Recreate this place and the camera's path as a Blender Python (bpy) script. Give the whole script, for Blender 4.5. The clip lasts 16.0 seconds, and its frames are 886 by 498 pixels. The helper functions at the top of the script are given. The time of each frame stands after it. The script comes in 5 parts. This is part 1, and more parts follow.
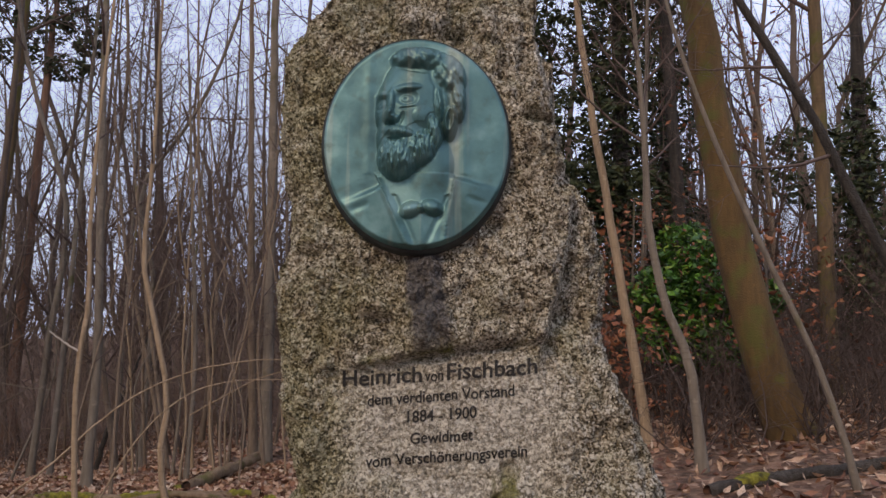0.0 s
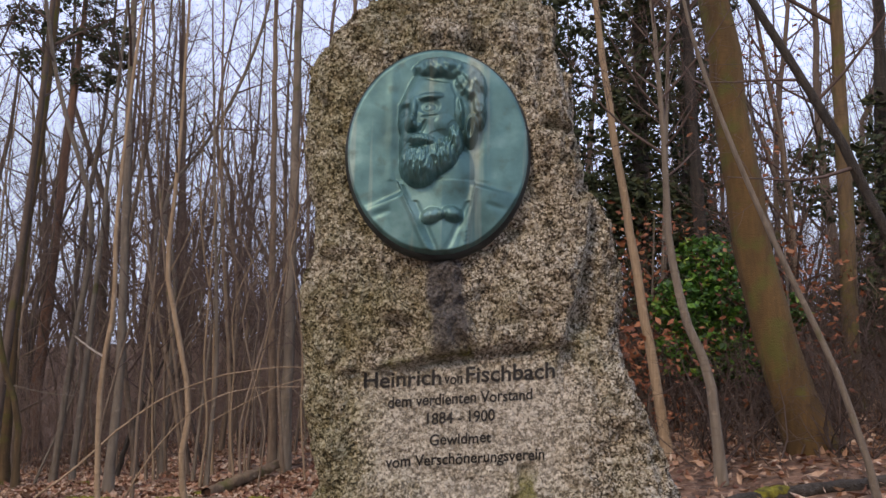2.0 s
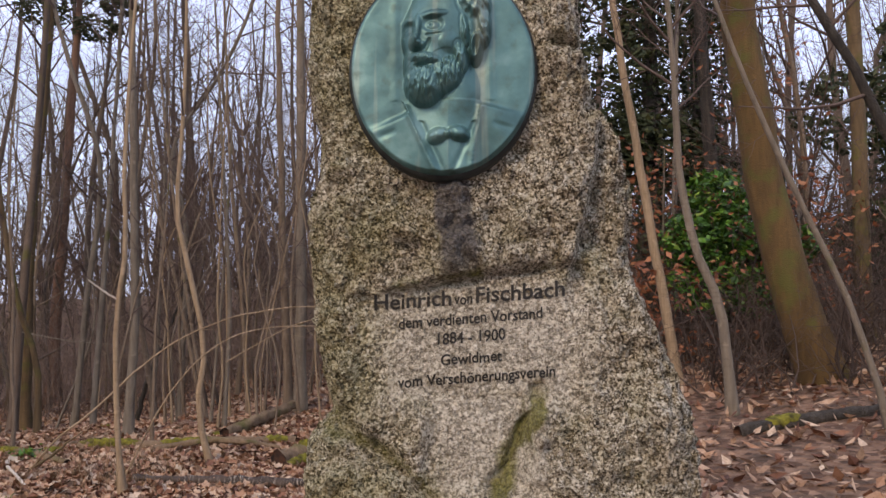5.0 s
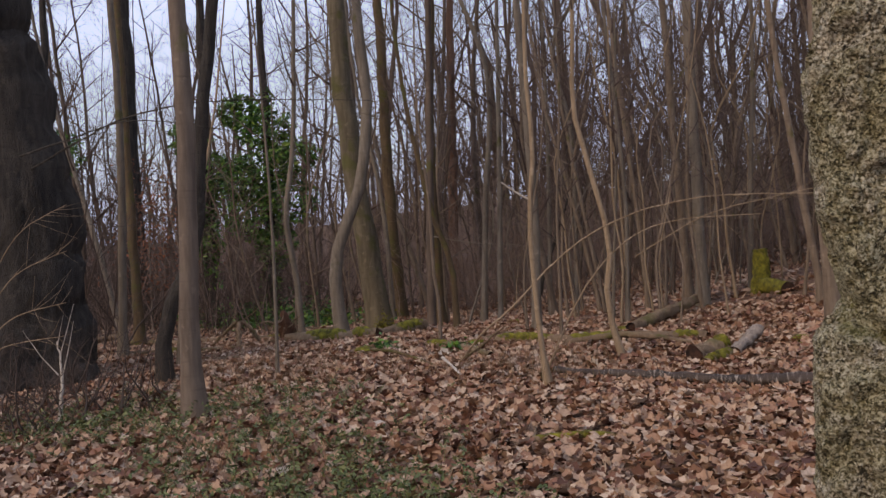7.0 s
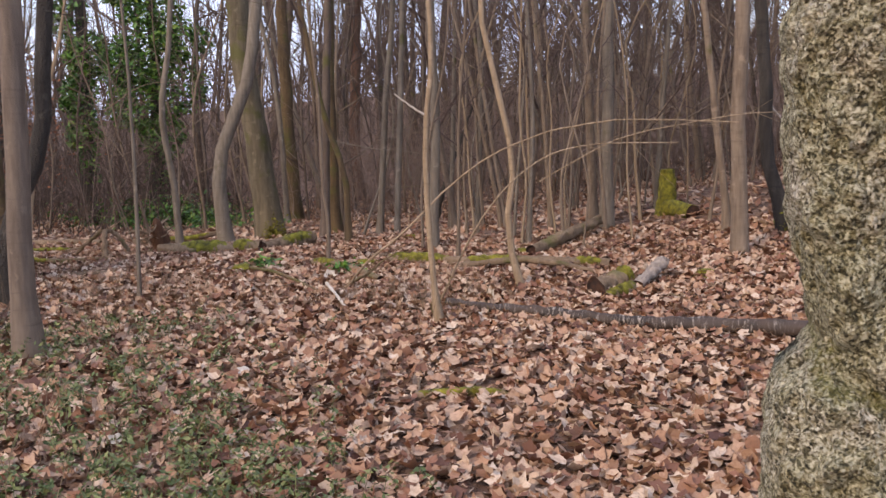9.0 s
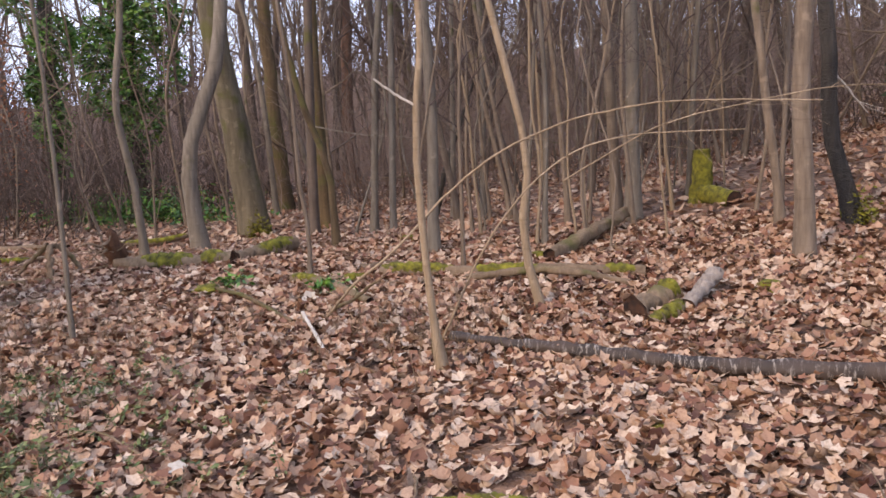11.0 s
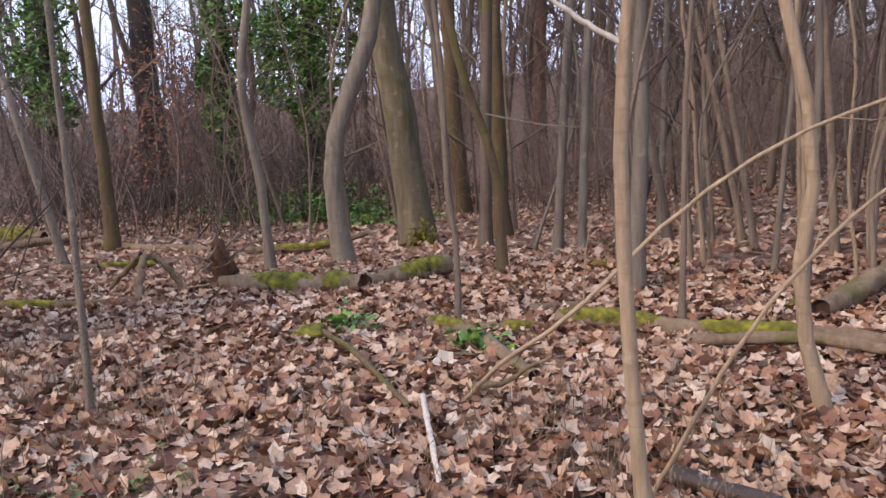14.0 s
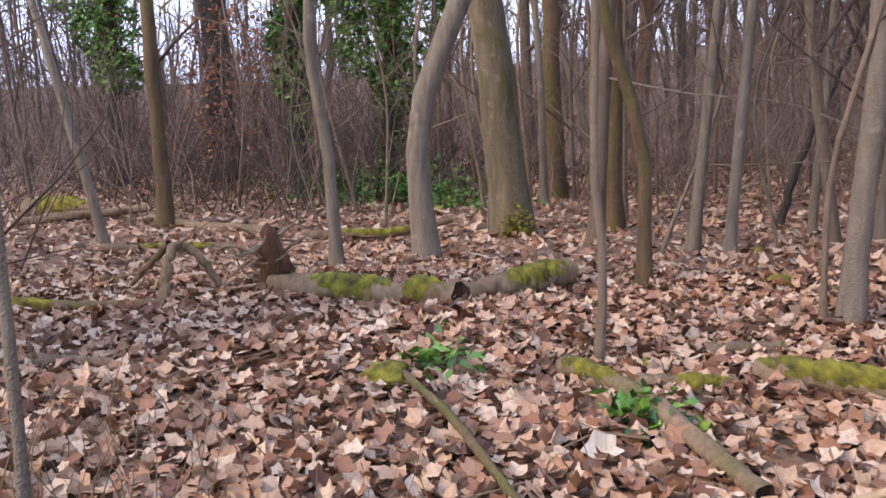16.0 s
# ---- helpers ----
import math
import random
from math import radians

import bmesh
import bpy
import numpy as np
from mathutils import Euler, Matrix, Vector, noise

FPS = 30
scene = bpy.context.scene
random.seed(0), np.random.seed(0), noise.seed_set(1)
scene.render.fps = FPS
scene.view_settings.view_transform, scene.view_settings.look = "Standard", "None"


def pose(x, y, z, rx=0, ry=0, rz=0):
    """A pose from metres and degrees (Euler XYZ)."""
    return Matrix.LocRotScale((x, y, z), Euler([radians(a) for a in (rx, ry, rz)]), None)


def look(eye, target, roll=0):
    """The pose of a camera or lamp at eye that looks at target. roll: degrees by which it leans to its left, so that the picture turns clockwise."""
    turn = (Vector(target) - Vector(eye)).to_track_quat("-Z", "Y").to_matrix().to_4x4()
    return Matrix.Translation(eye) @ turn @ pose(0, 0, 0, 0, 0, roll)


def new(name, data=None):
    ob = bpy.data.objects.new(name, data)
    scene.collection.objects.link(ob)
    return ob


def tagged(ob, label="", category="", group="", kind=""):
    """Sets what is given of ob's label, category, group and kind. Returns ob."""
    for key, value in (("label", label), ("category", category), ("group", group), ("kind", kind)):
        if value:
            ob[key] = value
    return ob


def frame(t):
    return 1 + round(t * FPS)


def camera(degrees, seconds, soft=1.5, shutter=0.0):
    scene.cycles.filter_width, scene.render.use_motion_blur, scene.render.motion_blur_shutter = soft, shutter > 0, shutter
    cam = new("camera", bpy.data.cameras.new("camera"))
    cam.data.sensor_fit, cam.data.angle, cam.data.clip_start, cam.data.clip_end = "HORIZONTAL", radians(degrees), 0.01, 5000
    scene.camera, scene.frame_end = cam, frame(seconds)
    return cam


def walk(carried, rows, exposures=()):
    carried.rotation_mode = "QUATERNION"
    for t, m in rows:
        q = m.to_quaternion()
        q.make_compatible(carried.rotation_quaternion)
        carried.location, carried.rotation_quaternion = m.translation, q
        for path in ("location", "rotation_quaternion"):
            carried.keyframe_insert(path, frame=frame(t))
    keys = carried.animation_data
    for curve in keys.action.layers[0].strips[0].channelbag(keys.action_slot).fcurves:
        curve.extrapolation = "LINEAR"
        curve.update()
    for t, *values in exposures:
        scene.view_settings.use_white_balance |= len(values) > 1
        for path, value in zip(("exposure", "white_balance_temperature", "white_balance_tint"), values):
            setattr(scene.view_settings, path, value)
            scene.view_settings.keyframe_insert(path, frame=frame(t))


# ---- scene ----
import collections
import functools

from mathutils.bvhtree import BVHTree

# ---------------------------------------------------------------- camera
cam = camera(54.6, 16.0, 1.5, 0.12)
ROWS = [
    (0.0, -0.012, -0.008, 1.487, -0.10, 7.40, -0.57),
    (0.5, -0.018, -0.025, 1.477, 0.33, 7.18, -0.74),
    (1.0, -0.023, -0.037, 1.481, 0.62, 7.68, -1.21),
    (1.5, -0.019, -0.047, 1.475, 0.72, 8.04, -1.48),
    (2.0, -0.013, -0.057, 1.461, 1.14, 8.18, -1.17),
    (2.5, -0.011, -0.051, 1.451, 2.28, 7.45, -0.52),
    (3.0, -0.014, -0.037, 1.435, 2.80, 5.46, 0.05),
    (3.2, -0.014, -0.036, 1.426, 2.50, 4.83, 0.09),
    (5.3, -0.006, -0.04, 1.372, 1.95, 4.4, 0.0),
    (5.5, -0.053, -0.051, 1.356, 6.476, 3.642, 0.0),
    (6.0, -0.118, 0.01, 1.343, 13.81, 1.31, -0.3),
    (6.5, -0.205, 0.03, 1.346, 19.26, -0.503, 1.5),
    (7.0, -0.37, 0.125, 1.375, 26.24, -1.72, 3.1),
    (7.5, -0.427, 0.206, 1.368, 20.62, -3.56, 1.82),
    (8.0, -0.412, 0.43, 1.41, 18.17, -5.95, 0.1),
    (8.5, -0.442, 0.65, 1.54, 18.92, -7.95, -0.45),
    (8.7, -0.48, 0.73, 1.54, 19.5, -8.45, -0.2),
    (10.8, -0.982, 2.085, 1.645, 21.44, -11.12, 2.65),
    (11.0, -1.013, 2.224, 1.638, 20.10, -10.90, 2.61),
    (11.5, -1.117, 2.553, 1.668, 17.55, -8.56, 3.34),
    (12.0, -1.204, 2.962, 1.603, 16.67, -7.10, 4.18),
    (12.5, -1.297, 3.335, 1.552, 18.59, -8.90, 3.30),
    (13.0, -1.419, 3.745, 1.529, 23.72, -10.17, 2.19),
    (13.5, -1.633, 4.042, 1.498, 28.41, -9.43, 1.53),
    (14.0, -1.909, 4.388, 1.422, 33.15, -10.39, 2.50),
    (14.5, -2.200, 4.666, 1.359, 35.20, -11.98, 1.54),
    (15.0, -2.475, 4.918, 1.299, 34.79, -13.71, 0.90),
    (15.5, -2.785, 5.296, 1.257, 37.23, -13.20, 1.42),
    (16.0, -3.084, 5.623, 1.237, 38.21, -11.54, 1.14),
]
EXPOSURES = [(t, stops, kelvin, 16) for t, stops, kelvin in ((0.0, -0.44, 8300), (3.0, -0.14, 8250), (5.5, -0.09, 8500), (7.0, -0.49, 8500), (7.5, -0.64, 8500), (8.0, 0.16, 8400), (8.5, 0.31, 8300), (11.0, 0.50, 8050), (11.5, 0.25, 8050), (12.0, -0.45, 8050), (12.6, 0.47, 7850), (13.5, 0.57, 7650), (14.5, 0.45, 7800), (15.5, 0.70, 7600), (16.0, 0.75, 7650))]
walk(cam, [(t, pose(x, y, z, 90 + pitch, roll, yaw)) for t, x, y, z, yaw, pitch, roll in ROWS], EXPOSURES)

# ---------------------------------------------------------------- sky and sun
SUN_HEIGHT, SUN_TURN = 34.0, 205.0          # degrees above the ground, degrees clockwise from +y
world = bpy.data.worlds.new("winter_sky")
scene.world = world
world.use_nodes = True
wn, wl = world.node_tree.nodes, world.node_tree.links
sky = wn.new("ShaderNodeTexSky")
sky.sky_type, sky.sun_disc = "NISHITA", False
sky.sun_elevation, sky.sun_rotation = radians(SUN_HEIGHT), radians(SUN_TURN)
coord = wn.new("ShaderNodeTexCoord")
stretch = wn.new("ShaderNodeMapping")
stretch.inputs["Scale"].default_value = (1.6, 1.6, 4.5)
clouds = wn.new("ShaderNodeTexNoise")
clouds.inputs["Scale"].default_value, clouds.inputs["Detail"].default_value = 1.5, 6.0
ramp = wn.new("ShaderNodeMapRange")
ramp.inputs["From Min"].default_value, ramp.inputs["From Max"].default_value = 0.40, 0.64
ramp.inputs["To Min"].default_value, ramp.inputs["To Max"].default_value = 0.55, 1.0
cover = wn.new("ShaderNodeMix")
cover.data_type = "RGBA"
cover.inputs["B"].default_value = (6.8, 9.0, 14.4, 1)
wl.new(coord.outputs["Generated"], stretch.inputs["Vector"])
wl.new(stretch.outputs["Vector"], clouds.inputs["Vector"])
wl.new(clouds.outputs["Fac"], ramp.inputs["Value"])
wl.new(ramp.outputs["Result"], cover.inputs["Factor"])
wl.new(sky.outputs["Color"], cover.inputs["A"])
wl.new(cover.outputs["Result"], wn["Background"].inputs["Color"])
wn["Background"].inputs["Strength"].default_value = 0.15

sun = new("sun", bpy.data.lights.new("sun", "SUN"))
sun.data.energy, sun.data.angle, sun.data.color = 1.9, radians(12), (1.0, 0.87, 0.70)
azimuth, rise = radians(SUN_TURN), radians(SUN_HEIGHT)
sun.matrix_world = look((0, 0, 0), (-math.sin(azimuth) * math.cos(rise), -math.cos(azimuth) * math.cos(rise), -math.sin(rise)))


# ---------------------------------------------------------------- materials
class Nodes:
    """A small shorthand for node materials."""

    def __init__(self, name, roughness=0.8):
        self.mat = bpy.data.materials.new(name)
        self.mat.use_nodes = True
        self.n, self.l = self.mat.node_tree.nodes, self.mat.node_tree.links
        self.bsdf = self.n["Principled BSDF"]
        self.bsdf.inputs["Roughness"].default_value = roughness
        self.where = self.n.new("ShaderNodeTexCoord").outputs["Object"]

    def put(self, socket, value):
        if isinstance(value, bpy.types.NodeSocket):
            self.l.new(value, socket)
        else:
            socket.default_value = value

    def noise(self, scale, detail=4.0, squeeze=None, rough=0.55):
        node = self.n.new("ShaderNodeTexNoise")
        node.inputs["Scale"].default_value, node.inputs["Detail"].default_value = scale, detail
        node.inputs["Roughness"].default_value = rough
        src = self.where
        if squeeze:
            m = self.n.new("ShaderNodeMapping")
            m.inputs["Scale"].default_value = squeeze
            self.l.new(src, m.inputs["Vector"])
            src = m.outputs["Vector"]
        self.l.new(src, node.inputs["Vector"])
        return node.outputs["Fac"]

    def cells(self, scale, out="Distance", feature="F1", squeeze=None):
        node = self.n.new("ShaderNodeTexVoronoi")
        node.feature = feature
        node.inputs["Scale"].default_value = scale
        src = self.where
        if squeeze:
            m = self.n.new("ShaderNodeMapping")
            m.inputs["Scale"].default_value = squeeze
            self.l.new(src, m.inputs["Vector"])
            src = m.outputs["Vector"]
        self.l.new(src, node.inputs["Vector"])
        return node.outputs[out]

    def range(self, value, a, b, c=0.0, d=1.0):
        node = self.n.new("ShaderNodeMapRange")
        self.put(node.inputs["Value"], value)
        for key, v in (("From Min", a), ("From Max", b), ("To Min", c), ("To Max", d)):
            node.inputs[key].default_value = v
        return node.outputs["Result"]

    def math(self, op, a, b=0.0):
        node = self.n.new("ShaderNodeMath")
        node.operation = op
        self.put(node.inputs[0], a)
        self.put(node.inputs[1], b)
        return node.outputs["Value"]

    def ramp(self, value, *stops):
        node = self.n.new("ShaderNodeValToRGB")
        self.put(node.inputs["Fac"], value)
        el = node.color_ramp.elements
        while len(el) < len(stops):
            el.new(0.5)
        for e, (p, c) in zip(el, stops):
            e.position, e.color = p, (*c, 1)
        return node.outputs["Color"]

    def mix(self, fac, a, b, mode="MIX"):
        node = self.n.new("ShaderNodeMix")
        node.data_type, node.blend_type = "RGBA", mode
        self.put(node.inputs["Factor"], fac)
        for key, v in (("A", a), ("B", b)):
            self.put(node.inputs[key], v if isinstance(v, bpy.types.NodeSocket) else (*v, 1))
        return node.outputs["Result"]

    def island(self):
        return self.n.new("ShaderNodeNewGeometry").outputs["Random Per Island"]

    def chance(self):
        return self.n.new("ShaderNodeObjectInfo").outputs["Random"]

    def up(self):
        sep = self.n.new("ShaderNodeSeparateXYZ")
        self.l.new(self.n.new("ShaderNodeNewGeometry").outputs["Normal"], sep.inputs[0])
        return sep.outputs["Z"]

    def axes(self):
        sep = self.n.new("ShaderNodeSeparateXYZ")
        self.l.new(self.where, sep.inputs[0])
        return sep.outputs["X"], sep.outputs["Y"], sep.outputs["Z"]

    def color(self, value):
        self.put(self.bsdf.inputs["Base Color"], value)
        return self

    def bump(self, height, strength=0.5, distance=0.01):
        node = self.n.new("ShaderNodeBump")
        node.inputs["Strength"].default_value, node.inputs["Distance"].default_value = strength, distance
        self.put(node.inputs["Height"], height)
        self.l.new(node.outputs["Normal"], self.bsdf.inputs["Normal"])
        return self


def bark(name, dark, light, moss=0.0, ridge=40.0, depth=0.006):
    m = Nodes(name, 0.9)
    fine = m.noise(ridge, 5, (1, 1, 0.16))
    broad = m.noise(2.2, 3, (1, 1, 0.4))
    c = m.ramp(m.math("ADD", m.math("MULTIPLY", fine, 0.6), m.math("MULTIPLY", broad, 0.5)), (0.32, dark), (0.72, light))
    c = m.mix(m.math("MULTIPLY", m.chance(), 0.35), c, dark)
    pale = m.range(m.noise(9, 3), 0.62, 0.7)
    c = m.mix(m.math("MULTIPLY", pale, 0.3), c, tuple(min(1, v * 1.5) for v in light))
    if moss:
        green = m.range(m.noise(3.1, 4), 0.62 - 0.3 * moss, 0.75 - 0.3 * moss)
        c = m.mix(m.math("MULTIPLY", green, 0.75), c, (0.085, 0.085, 0.016))
    rings = m.range(m.noise(7, 4, (0.6, 0.6, 5.0)), 0.58, 0.72)
    c = m.mix(m.math("MULTIPLY", rings, 0.4), c, dark)
    m.color(c).bump(m.math("ADD", m.math("ADD", fine, broad), m.noise(ridge * 4, 2)), 1.0, depth)
    return m.mat


BARK_GREY = bark("smooth_grey_bark", (0.095, 0.074, 0.056), (0.28, 0.228, 0.175), 0.1, 26, 0.012)
BARK_BROWN = bark("brown_bark", (0.045, 0.028, 0.014), (0.17, 0.11, 0.055), 0.35, 22, 0.008)
BARK_DARK = bark("dark_rough_bark", (0.010, 0.008, 0.007), (0.105, 0.085, 0.068), 0.0, 19, 0.05)
BARK_PALE = bark("pale_sapling_bark", (0.16, 0.105, 0.06), (0.40, 0.29, 0.19), 0.0, 45, 0.003)
BARK_TAN = bark("tan_young_bark", (0.10, 0.068, 0.047), (0.29, 0.215, 0.155), 0.06, 34, 0.008)
BARK_FAR = bark("shaded_forest_bark", (0.046, 0.032, 0.025), (0.175, 0.126, 0.096), 0.15, 18, 0.006)
TWIG = bark("bare_twig_bark", (0.048, 0.031, 0.026), (0.155, 0.104, 0.085), 0.0, 30, 0.002)
# paler copy of the twig bark: light on the brush put into its colour
BRUSH = bark("lit_brushwood_bark", (0.078, 0.052, 0.043), (0.26, 0.185, 0.15), 0.0, 30, 0.002)
DEADWOOD = bark("weathered_dead_wood", (0.075, 0.045, 0.026), (0.30, 0.205, 0.13), 0.18, 38, 0.006)
PALEWOOD = bark("bleached_bare_wood", (0.30, 0.25, 0.20), (0.66, 0.58, 0.50), 0.0, 50, 0.003)
GREYWOOD = bark("silvery_grey_wood", (0.13, 0.10, 0.085), (0.38, 0.32, 0.275), 0.0, 50, 0.005)
RUST_ROOT = bark("rotten_reddish_root_wood", (0.035, 0.015, 0.008), (0.20, 0.085, 0.04), 0.0, 30, 0.012)

m = Nodes("birch_bark", 0.7)
band = m.range(m.noise(40, 6, (1.3, 0.35, 0.35), 0.75), 0.52, 0.64)
c = m.mix(band, (0.022, 0.013, 0.010), (0.42, 0.36, 0.31))
c = m.mix(m.range(m.noise(4, 4), 0.45, 0.6, 0, 0.85), c, (0.06, 0.036, 0.025))
BIRCH = m.color(c).bump(band, 0.5, 0.004).mat

m = Nodes("cut_wood_end", 0.9)
c = m.ramp(m.noise(14, 5), (0.35, (0.012, 0.005, 0.003)), (0.75, (0.10, 0.04, 0.02)))
CUTWOOD = m.color(c).bump(m.noise(60, 3), 0.6, 0.006).mat

m = Nodes("cushion_moss", 0.95)
c = m.ramp(m.noise(16, 5), (0.30, (0.040, 0.034, 0.008)), (0.5, (0.15, 0.135, 0.014)), (0.72, (0.30, 0.265, 0.03)))
MOSS = m.color(c).bump(m.noise(130, 4), 1.0, 0.012).mat

m = Nodes("forest_soil", 0.95)
tile = m.cells(13, "Color")
c = m.ramp(m.noise(1.3, 5), (0.3, (0.05, 0.028, 0.018)), (0.7, (0.11, 0.065, 0.042)))
leafy = m.ramp(tile, (0.1, (0.06, 0.026, 0.016)), (0.5, (0.20, 0.105, 0.065)), (0.9, (0.33, 0.20, 0.135)))
c = m.mix(m.range(m.noise(5, 4), 0.3, 0.55), c, leafy)
SOIL = m.color(c).bump(m.math("ADD", m.cells(13), m.noise(40, 4)), 1.0, 0.03).mat

m = Nodes("dry_leaf", 0.7)
c = m.ramp(m.island(), (0.0, (0.055, 0.017, 0.011)), (0.2, (0.22, 0.09, 0.05)), (0.42, (0.35, 0.192, 0.116)), (0.75, (0.45, 0.295, 0.200)), (1.0, (0.55, 0.42, 0.32)))
c = m.mix(m.range(m.noise(60, 3), 0.45, 0.7, 0, 0.45), c, (0.13, 0.06, 0.035))
LEAF = m.color(c).bump(m.noise(90, 2), 0.3, 0.003).mat
m = Nodes("single_dry_leaf", 0.7)
c = m.ramp(m.chance(), (0.0, (0.10, 0.04, 0.02)), (0.3, (0.27, 0.14, 0.08)), (0.7, (0.42, 0.285, 0.195)), (1.0, (0.57, 0.45, 0.35)))
c = m.mix(m.range(m.noise(60, 3), 0.45, 0.7, 0, 0.45), c, (0.16, 0.08, 0.05))
LONE_LEAF = m.color(c).bump(m.noise(90, 2), 0.3, 0.003).mat
m = Nodes("red_brown_hanging_leaf", 0.7)
RUSSET = m.color(m.ramp(m.island(), (0.0, (0.10, 0.03, 0.014)), (0.6, (0.27, 0.085, 0.035)), (1.0, (0.36, 0.16, 0.08)))).mat

m = Nodes("ivy_leaf", 0.45)
IVY = m.color(m.ramp(m.island(), (0.0, (0.012, 0.040, 0.007)), (0.5, (0.042, 0.135, 0.018)), (0.85, (0.10, 0.24, 0.03)), (1.0, (0.20, 0.28, 0.04)))).mat
m = Nodes("needle_green", 0.7)
NEEDLE = m.color(m.ramp(m.island(), (0.0, (0.012, 0.022, 0.008)), (0.7, (0.035, 0.05, 0.016)), (1.0, (0.075, 0.085, 0.03)))).mat
m = Nodes("ground_herb", 0.6)
HERB = m.color(m.ramp(m.island(), (0.0, (0.035, 0.05, 0.014)), (0.6, (0.085, 0.12, 0.032)), (1.0, (0.20, 0.20, 0.07)))).mat

# granite: speckled grey, yellow-green lichen, one dark run-off stain
m = Nodes("weathered_granite", 0.85)
X, Y, Z = m.axes()
grain = m.noise(85, 4, None, 0.75)
clump = m.noise(34, 5, None, 0.75)
crystal = m.cells(185, "Color")
speck = m.math("ADD", m.math("MULTIPLY", m.range(crystal, 0.0, 1.0), 0.20), m.math("ADD", m.math("MULTIPLY", grain, 0.44), m.math("MULTIPLY", clump, 0.36)))
c = m.ramp(speck, (0.40, (0.030, 0.022, 0.014)), (0.46, (0.20, 0.16, 0.10)), (0.505, (0.50, 0.43, 0.31)), (0.57, (0.90, 0.83, 0.70)))
ragged = m.math("MULTIPLY", m.math("SUBTRACT", m.noise(6, 5), 0.5), 0.22)
across = m.math("ABSOLUTE", m.math("SUBTRACT", m.math("ADD", X, ragged), 0.03))
panel = m.math("MULTIPLY", m.range(across, 0.24, 0.36, 1, 0), m.math("MULTIPLY", m.range(Z, 1.44, 1.53, 1, 0), m.range(m.math("ADD", Z, ragged), 1.08, 1.18, 0, 1)))
chute = m.math("MULTIPLY", m.range(across, 0.12, 0.19, 1, 0), m.math("MULTIPLY", m.range(Z, 1.15, 1.2, 1, 0), m.range(Z, 0.84, 0.92, 0, 1)))
clean = m.math("MAXIMUM", panel, chute)
soot = m.range(m.noise(4, 4), 0.38, 0.7, 0.0, 0.42)
c = m.mix(m.math("MULTIPLY", soot, m.math("SUBTRACT", 1.0, m.math("MULTIPLY", clean, 0.9))), c, (0.50, 0.40, 0.27), "MULTIPLY")
c = m.mix(m.math("MULTIPLY", clean, 0.45), c, m.ramp(grain, (0.40, (0.34, 0.29, 0.22)), (0.52, (0.72, 0.65, 0.54))))
lichen = m.range(m.math("ADD", m.noise(7, 5), m.math("MULTIPLY", m.range(X, -0.5, 0.2, 1, 0), 0.24)), 0.50, 0.74)
lichen = m.math("MULTIPLY", lichen, m.math("SUBTRACT", 1.0, m.math("MULTIPLY", clean, 0.85)))
c = m.mix(m.math("MULTIPLY", lichen, 0.52), c, m.ramp(speck, (0.42, (0.05, 0.048, 0.012)), (0.50, (0.22, 0.20, 0.06)), (0.58, (0.46, 0.42, 0.19))))
edge = m.math("ADD", m.math("ABSOLUTE", m.math("ADD", X, m.math("SUBTRACT", 0.062, m.range(Z, 1.70, 1.55, 0, 0.025)))), m.math("MULTIPLY", m.math("SUBTRACT", m.noise(12, 4), 0.5), 0.05))
stain = m.math("MULTIPLY", m.math("MULTIPLY", m.range(edge, 0.047, 0.066, 1, 0), m.range(Z, 1.84, 1.86, 1, 0)), m.range(m.math("ADD", Z, m.math("MULTIPLY", m.noise(9, 3), 0.06)), 1.50, 1.60, 0, 1))
c = m.mix(m.math("MULTIPLY", stain, 0.84), c, m.ramp(grain, (0.3, (0.03, 0.027, 0.028)), (0.7, (0.17, 0.15, 0.155))))
# moss in the two arms of the broad notch and under the lip
arm = m.math("ABSOLUTE", m.math("SUBTRACT", m.math("ADD", X, m.math("MULTIPLY", ragged, 0.6)), m.math("ADD", 0.065, m.math("MULTIPLY", m.math("SUBTRACT", Z, 0.89), 0.42))))
right_arm = m.math("MULTIPLY", m.range(m.math("ADD", arm, m.math("MULTIPLY", m.noise(15, 4), 0.06)), 0.045, 0.068, 1, 0), m.math("MULTIPLY", m.range(Z, 1.14, 1.20, 1, 0), m.range(Z, 0.84, 0.88)))
slant = m.math("ABSOLUTE", m.math("SUBTRACT", m.math("ADD", Z, ragged), m.math("SUBTRACT", 0.80, m.math("MULTIPLY", X, 0.72))))
left_arm = m.math("MULTIPLY", m.range(m.math("ADD", slant, m.math("MULTIPLY", m.noise(11, 4), 0.09)), 0.045, 0.085, 1, 0), m.math("MULTIPLY", m.range(X, -0.06, -0.10, 0, 1), 0.6))
under = m.math("ABSOLUTE", m.math("SUBTRACT", Z, m.math("ADD", 1.515, m.math("MULTIPLY", X, 0.14))))
lip = m.math("MULTIPLY", m.range(m.math("ADD", under, m.math("MULTIPLY", m.noise(13, 4), 0.05)), 0.026, 0.05, 1, 0), m.math("MULTIPLY", m.range(m.math("ABSOLUTE", X), 0.2, 0.26, 1, 0), m.range(m.noise(6, 2), 0.46, 0.56)))
growth = m.math("MAXIMUM", right_arm, m.math("MAXIMUM", left_arm, lip))
c = m.mix(m.math("MULTIPLY", growth, 0.85), c, m.ramp(grain, (0.35, (0.05, 0.05, 0.008)), (0.65, (0.27, 0.25, 0.03))))
